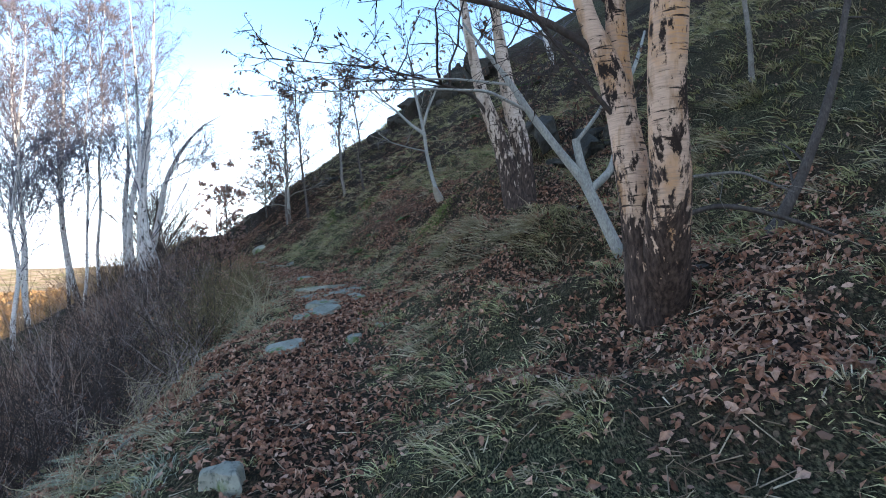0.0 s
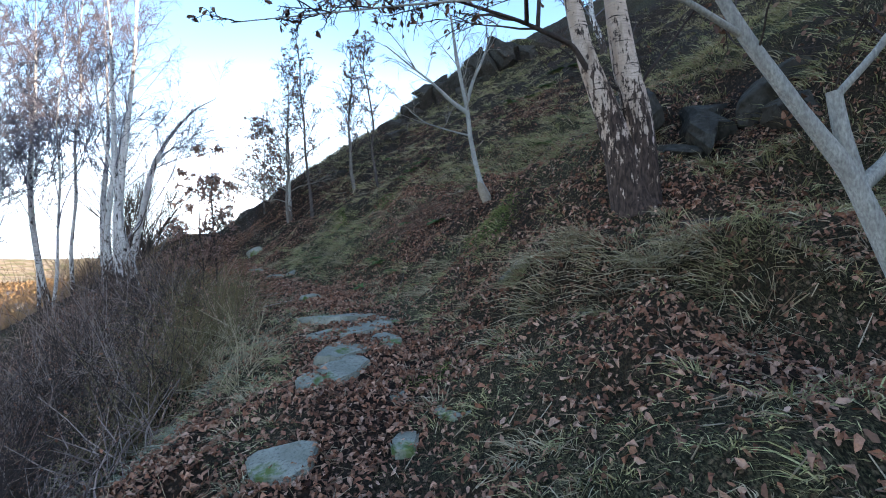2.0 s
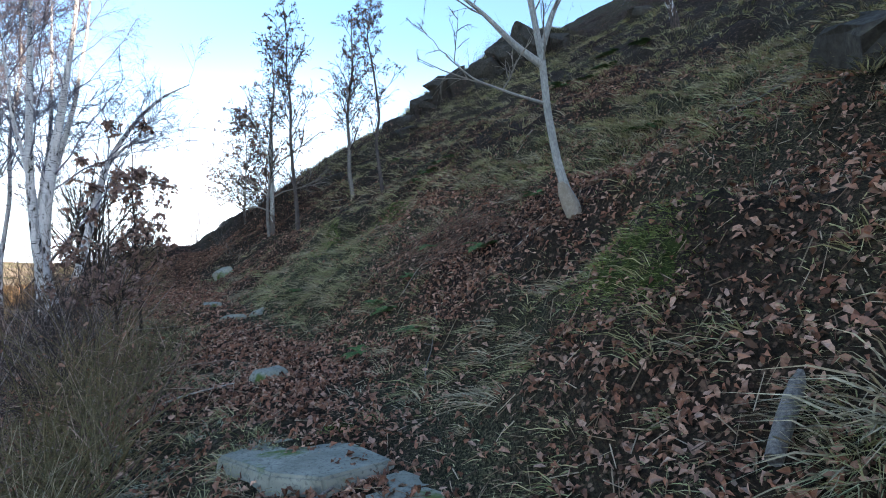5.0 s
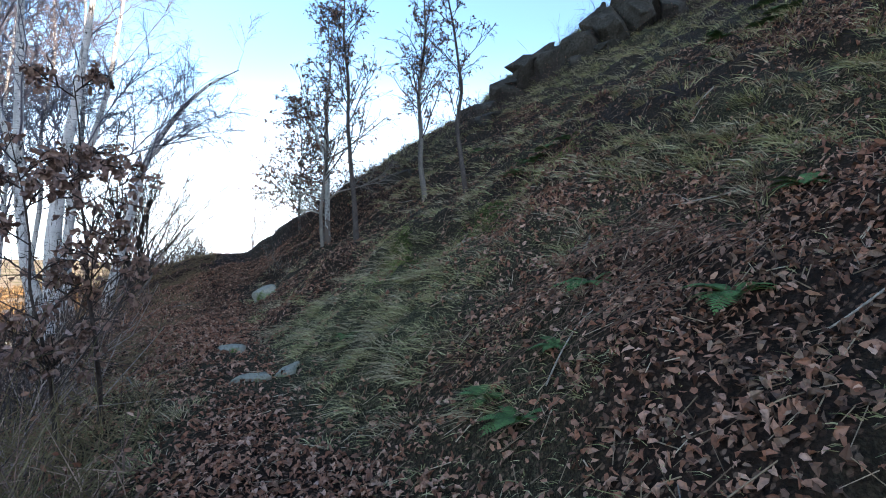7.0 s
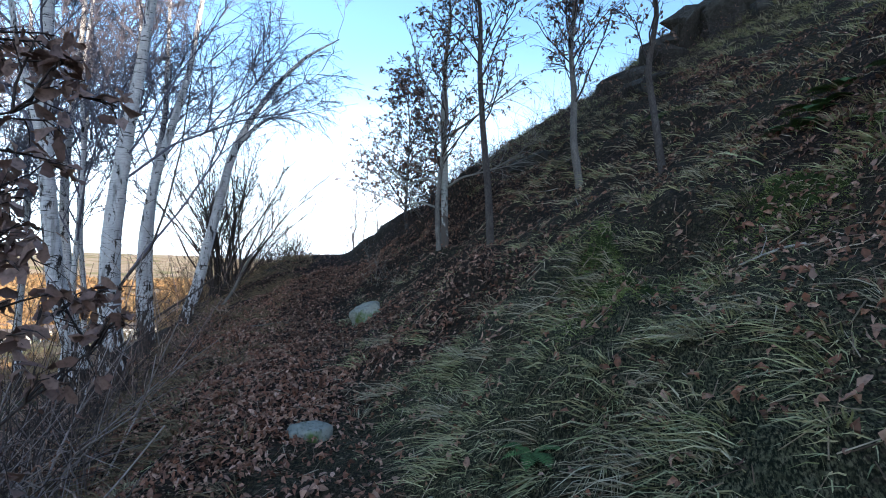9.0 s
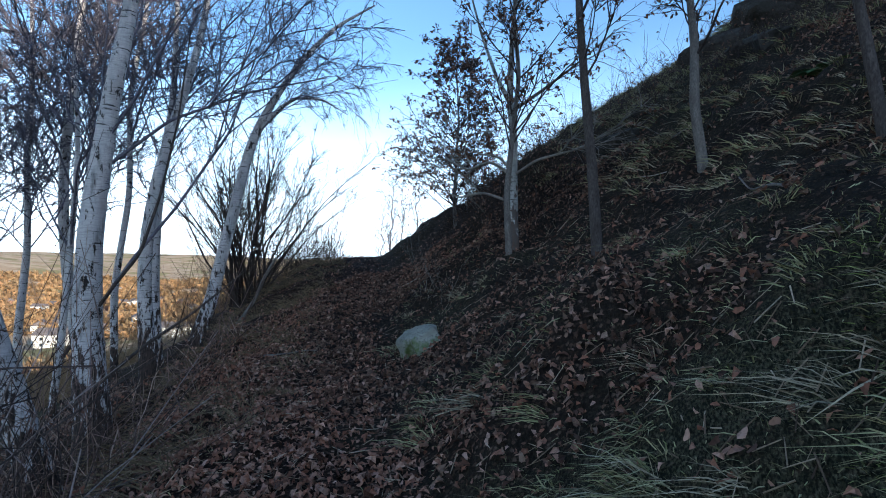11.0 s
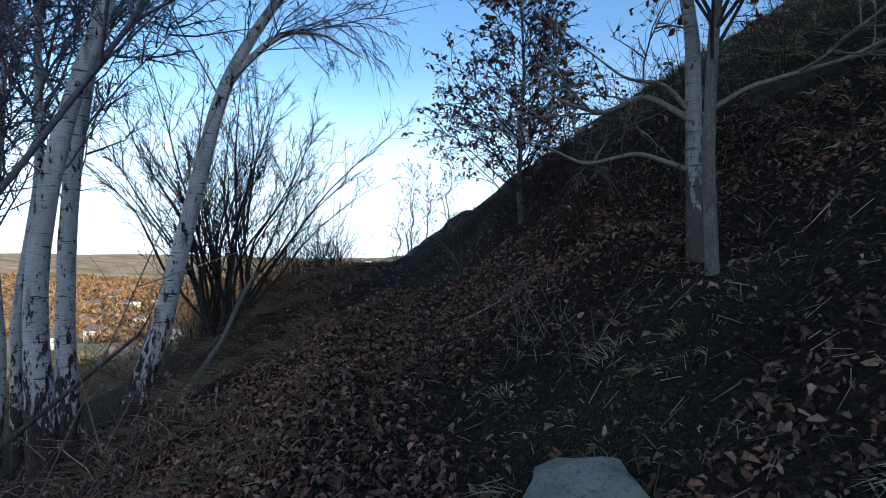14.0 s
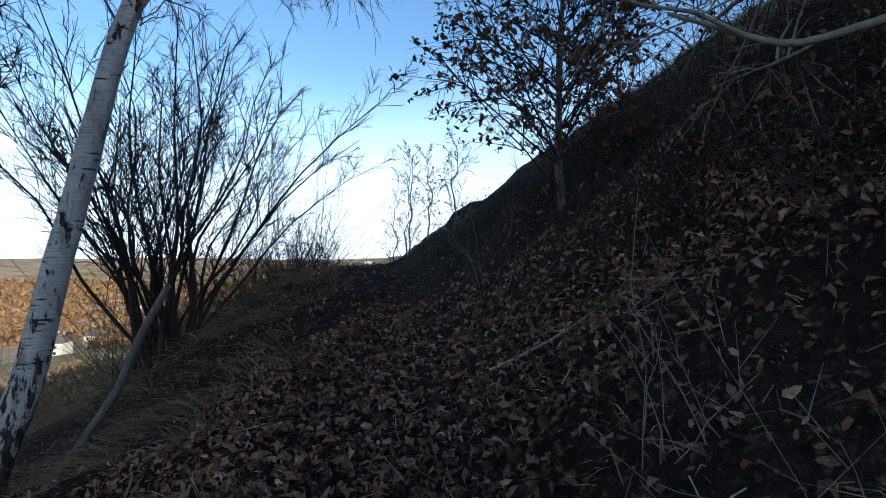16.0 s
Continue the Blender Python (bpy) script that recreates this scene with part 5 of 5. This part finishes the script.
def moss(seed, x, y, r):
    """A cushion of moss that follows the ground."""
    rng = np.random.default_rng(seed)
    v, f = [], []
    rings, sides = 9, 28
    edge = 1 + 0.28 * np.array([value_noise(np.array([math.cos(a) * 1.6 + seed]), np.array([math.sin(a) * 1.6]), 3)[0] for a in np.arange(sides) * 2 * math.pi / sides])
    for i in range(rings):
        t = i / (rings - 1)
        for m in range(sides):
            a = m * 2 * math.pi / sides
            px, py = x + r * t * edge[m] * math.cos(a), y + r * t * edge[m] * math.sin(a)
            v.append((px, py, ground_z(px, py) + 0.03 * (1 - t**3) - 0.018 + 0.012 * rng.normal()))
    f = [(i * sides + m, i * sides + (m + 1) % sides, (i + 1) * sides + (m + 1) % sides, (i + 1) * sides + m) for i in range(rings - 1) for m in range(sides)]
    tagged(mesh_object("moss_cushion", v, f, M_MOSS), "yellow-green moss cushion on the bank", "moss", "moss cushions")


for k, (x, y, r) in enumerate(MOSSY):
    moss(430 + k, x, y, r * 0.85)


def bramble(seed, x, y, r, h, n, mat, name, label, category="bramble", thick=0.003, droop=-0.6, leaf_n=0, leaf=None):
    """A tangle of thin arching stems."""
    rng = np.random.default_rng(seed)
    z = ground_z(x, y)
    root = thing(name, (x, y, z), label, category, "scrub along the path")
    a, q = rng.uniform(0, 2 * math.pi, n), np.sqrt(rng.random(n)) * r
    sx_, sy_ = x + q * np.cos(a), y + q * np.sin(a)
    st = np.stack([sx_ - x, sy_ - y, height(sx_, sy_) - z - 0.02], 1)
    way = unit(rng.normal(0, 0.55, (n, 3)) + np.array([0, 0, 1.0]))
    ln = h * rng.uniform(0.6, 1.6, n)
    bd = rng.normal(0, 0.3, (n, 3)) + np.array([0, 0, droop])
    pieces = [fibres(st, way, ln, thick * rng.uniform(0.6, 1.5, n), bd, 4, 3, 0.4, 0.02, rng)]
    idx = np.repeat(np.arange(n), 3)
    t = rng.uniform(0.25, 1, len(idx))
    s2 = fibre_points(st[idx], way[idx], ln[idx], bd[idx], t)
    w2 = unit(way[idx] + rng.normal(0, 0.8, (len(idx), 3)))
    l2 = ln[idx] * rng.uniform(0.15, 0.45, len(idx))
    b2 = rng.normal(0, 0.25, (len(idx), 3))
    pieces.append(fibres(s2, w2, l2, np.full(len(idx), thick * 0.6), b2, 1, 3, 0.4))
    v, f = joined(pieces)
    tagged(mesh_object("stems", v, f, mat, root), kind="stuff")
    if leaf_n:
        i2 = rng.integers(0, len(s2), leaf_n)
        p = fibre_points(s2[i2], w2[i2], l2[i2], b2[i2], rng.uniform(0.4, 1, leaf_n))
        v, f = leaves(p, random_dirs(rng, leaf_n), random_dirs(rng, leaf_n), rng.uniform(0.025, 0.06, leaf_n), rng.uniform(-0.4, 0.4, leaf_n))
        tagged(mesh_object("leaves", v, f, leaf, root), kind="stuff")
    return root


rng = np.random.default_rng(500)
count = 0
while count < 62:
    y = rng.uniform(2.5, 20)
    i = np.abs(TRACK[:, 1] - y).argmin()
    off = rng.uniform(1.35, 8.0)
    x = TRACK[i, 0] - off
    base, d = along_across([x], [y])
    if d[0] > -1.2 or (y < 10 and d[0] > -2.9 and rng.random() < 0.8):
        continue
    count += 1
    dense = 1.2 if y < 13 else 0.7
    bramble(510 + count, x, y, rng.uniform(0.4, 0.85), rng.uniform(0.45, 0.85) * dense, int(52 * dense), M_BRAMBLE, "bramble_bush", "tangle of thin arching brown bramble stems with withered leaves", leaf_n=230, leaf=M_LITTER, thick=0.0066, droop=-0.85)
for k, (x, y) in enumerate([(-7.0, 11.2), (-6.2, 10.7), (-5.3, 7.9), (-6.2, 8.9), (-4.7, 7.0), (-4.0, 5.6)]):
    bramble(570 + k, x, y, 0.7, 0.95, 150, M_DARKTWIG, "broom_bush", "dense dark twiggy broom bush", "bush", droop=-0.1, thick=0.0048)
for k, (x, y) in enumerate([(-3.7, 9.3), (-4.1, 10.2), (-4.5, 11.2), (-4.9, 12.0), (-3.9, 8.4)]):
    bramble(575 + 100 * k, x, y, 0.55, 0.7, 150, M_OLIVE, "broom_bush", "olive-brown twiggy broom bush beside the path", "bush", droop=-0.15, thick=0.0046)
for k, (x, y, h) in enumerate([(-4.2, 8.6, 1.0), (-5.2, 6.8, 1.1), (-6.4, 8.6, 1.3), (-7.8, 12.6, 1.4), (-6.9, 13.4, 1.3), (-8.8, 11.0, 1.4), (-5.2, 11.4, 1.0), (-9.0, 14.2, 1.4), (-4.4, 5.2, 0.9), (-7.9, 9.0, 1.3), (-7.6, 15.0, 1.2), (-8.3, 16.2, 1.2)]):
    bramble(680 + k, x, y, 0.6, h, 110, M_BRAMBLE if k % 2 else M_DARKTWIG, "leafless_bush", "leafless twiggy bush on the falling slope", "bush", droop=-0.08, thick=0.005, leaf_n=40, leaf=M_OAKLEAF)
for k, (x, y, h) in enumerate([(-5.0, 9.4, 0.9), (-6.0, 10.6, 1.1), (-7.2, 12.4, 1.3), (-5.6, 7.2, 0.9), (-4.6, 6.2, 0.8), (-8.2, 13.6, 1.5), (-6.6, 9.6, 1.2), (-7.6, 10.8, 1.4), (-3.8, 7.4, 0.6), (-5.8, 12.6, 1.0), (-4.2, 4.6, 0.7), (-8.9, 12.2, 1.6), (-6.8, 14.2, 1.2), (-3.3, 5.9, 0.45)]):
    bramble(1100 + k, x, y, 0.55, h, 42, M_HAZEL, "hazel_shrub", "bare mauve-grey twiggy shrub on the falling slope", "shrub", droop=-0.12, thick=0.0075, leaf_n=50, leaf=M_LITTER)
for k, (x, y, h) in enumerate([(-2.55, 7.4, 0.55), (-2.45, 7.75, 0.5), (-2.9, 5.1, 0.4), (-2.1, 4.6, 0.35), (-3.3, 8.8, 0.5), (-2.2, 3.4, 0.3)]):
    bramble(580 + k, x, y, 0.16, h, 34, M_STRAW, "dead_stalk_clump", "clump of dry upright straw-coloured stalks", "dead stalks", droop=-0.1, thick=0.003)
for k, (x, y, h) in enumerate([(-7.05, 20.1, 0.35), (-6.85, 20.05, 0.3), (-6.6, 19.75, 0.4), (-8.1, 22.4, 0.55), (-8.4, 22.9, 0.5), (-7.00, 20.07, 0.34)]):
    bramble(590 + k, x, y, 0.07, h * 1.2, 4, M_PALETWIG, "bare_seedling", "thin pale leafless seedling shrub on the slope", "shrub", droop=0.0, thick=0.0028)
for k, (x, y) in enumerate([(-2.4, 23.6), (-1.2, 25.2), (0.3, 26.4), (1.6, 26.0), (3.0, 25.2), (-3.4, 23.0), (-5.0, 23.4), (-6.2, 24.6), (-4.4, 25.0), (4.6, 24.0), (-7.4, 25.6), (-6.5, 22.5), (-6.0, 22.0), (-7.1, 23.5), (-7.7, 24.7)]):
    bramble(600 + k, x, y, 0.9, 0.7, 120, M_DARKTWIG, "heather_scrub", "low dark scrub along the top of the slope", "scrub", droop=-0.4, thick=0.005, leaf_n=120, leaf=M_OAKLEAF)
for k, (x, y, top) in enumerate([(-10.9, 27.5, 1.7), (-11.6, 28.2, 2.1), (-12.2, 29.4, 2.4), (-10.2, 27.0, 1.5), (-12.9, 30.2, 2.2)]):
    tree("thorn_sapling", 620 + k, [straight(x, y, top, 0.02, (0.1, 0), k, 0.05)], M_DARKBARK, M_PALETWIG, "thin sapling with few leaves beyond the rise", "tree", start_at=0.1, boughs=18, reach=0.8, rise=1.2, fine=(5, 3), leaf=M_OAKLEAF, leaf_n=70, leaf_size=0.05, bough_r=0.007, group="saplings beyond the rise")
for k, (x, y, top) in enumerate([(-14.8, 27.2, 2.6), (-15.6, 28.6, 2.8), (-14.4, 28.8, 2.4), (-16.4, 30.0, 3.0), (-13.6, 27.6, 2.0), (-17.2, 27.0, 3.0), (-18.5, 30.5, 3.2)]):
    bramble(640 + k, x, y, 0.7, top * 0.6, 90, M_DARKTWIG, "willow_thicket", "thicket of thin bare upright willow stems", "thicket", droop=0.0, thick=0.008)
tree("hill_birch", 60, [[(3.95, 18.22, 6.9, 0.11), (3.85, 18.22, 7.64, 0.09), (3.58, 18.22, 8.36, 0.075), (3.52, 18.22, 9.23, 0.06), (3.4, 18.3, 11.5, 0.02)]], BIRCH_WHITE, M_TWIG, "pale birch high on the slope", "birch tree", start_at=0.3, boughs=18, reach=1.5, fine=(5, 4))
tree("hill_birch", 61, [[(4.13, 7.07, 3.3, 0.034), (4.13, 7.07, 3.99, 0.032), (4.08, 7.07, 4.58, 0.028), (4.06, 7.07, 5.17, 0.022), (4.0, 7.1, 7.0, 0.01)]], M_OAKBARK, M_DARKTWIG, "thin grey tree up the bank", "tree", start_at=0.25, boughs=18, reach=1.2, fine=(5, 4))

rng = np.random.default_rng(690)
for k in range(26):
    x, y = rng.uniform(-30, -15.5), rng.uniform(22, 40)
    if along_across([x], [y])[1][0] > -4:
        continue
    bramble(1200 + k, x, y, 1.3, rng.uniform(1.2, 2.2), 70, M_TANSTEM, "valley_bush", "tan leafless bush on the low ground below the path", "bush", droop=-0.1, thick=0.012, leaf_n=60, leaf=M_RUSSET)

# dead bracken stalks combed down the bank
rng = np.random.default_rng(700)
n = 300
bx, by = rng.normal(-0.95, 0.5, n), rng.normal(12.5, 0.42, n)
st = np.stack([bx, by, height(bx, by) + rng.uniform(0.02, 0.12, n)], 1)
way = unit(np.array([-0.72, -0.42, -0.42]) + rng.normal(0, 0.20, (n, 3)))
v, f = fibres(st, way, rng.uniform(0.25, 0.65, n), rng.uniform(0.0014, 0.0032, n), rng.normal(0, 0.12, (n, 3)), 4, 4, 0.5, 0.015, rng)
tagged(mesh_object("bracken_stalks", v, f, scattered("dead_bracken", [(0.06, 0.033, 0.024), (0.13, 0.072, 0.05), (0.21, 0.15, 0.11), (0.085, 0.048, 0.033)])), "dead brown bracken stalks combed down the bank", "bracken", kind="stuff")


# ---- the valley
def house(seed, x, y, w, d, h, turn, wall):
    z = float(height([x], [y])[0]) - 0.3
    root = thing("house", (x, y, z), "distant pale house in the sunlit valley" if wall is M_WALL_PALE else "distant brick house in the sunlit valley", "house", "houses in the valley")
    root.matrix_world = pose(x, y, z, 0, 0, turn)
    bm = bmesh.new()
    bmesh.ops.create_cube(bm, size=1)
    bmesh.ops.scale(bm, vec=(w, d, h), verts=bm.verts)
    bmesh.ops.translate(bm, vec=(0, 0, h / 2), verts=bm.verts)
    part("wall", bm, wall, root)
    e, r = 0.35, d * 0.32
    v = [(-w / 2 - e, -d / 2 - e, h), (w / 2 + e, -d / 2 - e, h), (w / 2 + e, d / 2 + e, h), (-w / 2 - e, d / 2 + e, h), (-w / 2 - e, 0, h + r), (w / 2 + e, 0, h + r)]
    mesh_object("roof", v, [(0, 1, 5, 4), (2, 3, 4, 5), (0, 4, 3), (1, 2, 5), (3, 2, 1, 0)], M_ROOF, root, "", False)
    for s_ in (-1, 1):
        for fl in range(2):
            for k in range(max(2, int(w / 4))):
                px = -w / 2 + (k + 0.5) * w / max(2, int(w / 4))
                bm = bmesh.new()
                bmesh.ops.create_cube(bm, size=1)
                bmesh.ops.scale(bm, vec=(1.1, 0.12, 1.2), verts=bm.verts)
                bmesh.ops.translate(bm, vec=(px, s_ * d / 2, h * (0.28 + 0.45 * fl)), verts=bm.verts)
                part("window", bm, M_PANE, root)


rng = np.random.default_rng(800)
for k in range(80):
    far, bear = rng.uniform(260, 900), radians(rng.uniform(28, 82))
    house(800 + k, -far * math.sin(bear), 12 + far * math.cos(bear), rng.uniform(8, 15), rng.uniform(7, 9), rng.uniform(4.5, 6), rng.uniform(-40, 40), M_WALL_PALE if rng.random() < 0.7 else M_WALL_BRICK)
n = 13000
far, bear = 45 + 1100 * rng.random(n) ** 1.35, np.radians(rng.uniform(24, 88, n))
tx, ty = -far * np.sin(bear), 12 + far * np.cos(bear)
keep = (value_noise(tx / 60, ty / 60, 31) > -0.45) & (along_across(tx, ty)[1] < -40)
tx, ty, far = tx[keep], ty[keep], far[keep]
n = len(tx)
tz = height(tx, ty)
rr, hh = rng.uniform(1.5, 3.2, n), rng.uniform(3.5, 8.0, n)
per = 17
i = np.repeat(np.arange(n), per)
dirs = random_dirs(rng, n * per)
c = np.stack([tx[i] + dirs[:, 0] * rr[i] * rng.random(n * per) ** 0.4, ty[i] + dirs[:, 1] * rr[i] * rng.random(n * per) ** 0.4, tz[i] + hh[i] * (0.52 + 0.45 * dirs[:, 2] * rng.random(n * per) ** 0.5)], 1)
a1, a2 = random_dirs(rng, n * per), random_dirs(rng, n * per)
s_ = (rng.uniform(0.25, 0.6, n * per) * (1 + far[i] / 110))[:, None]
v = np.stack([c, c + a1 * s_ * 1.6, c + a2 * s_], 1).reshape(-1, 3)
tagged(mesh_object("valley_woods", v, np.arange(n * per * 3).reshape(-1, 3), M_FARWOOD, None, "", False), "sunlit bare brown woods across the valley", "woods", kind="stuff")
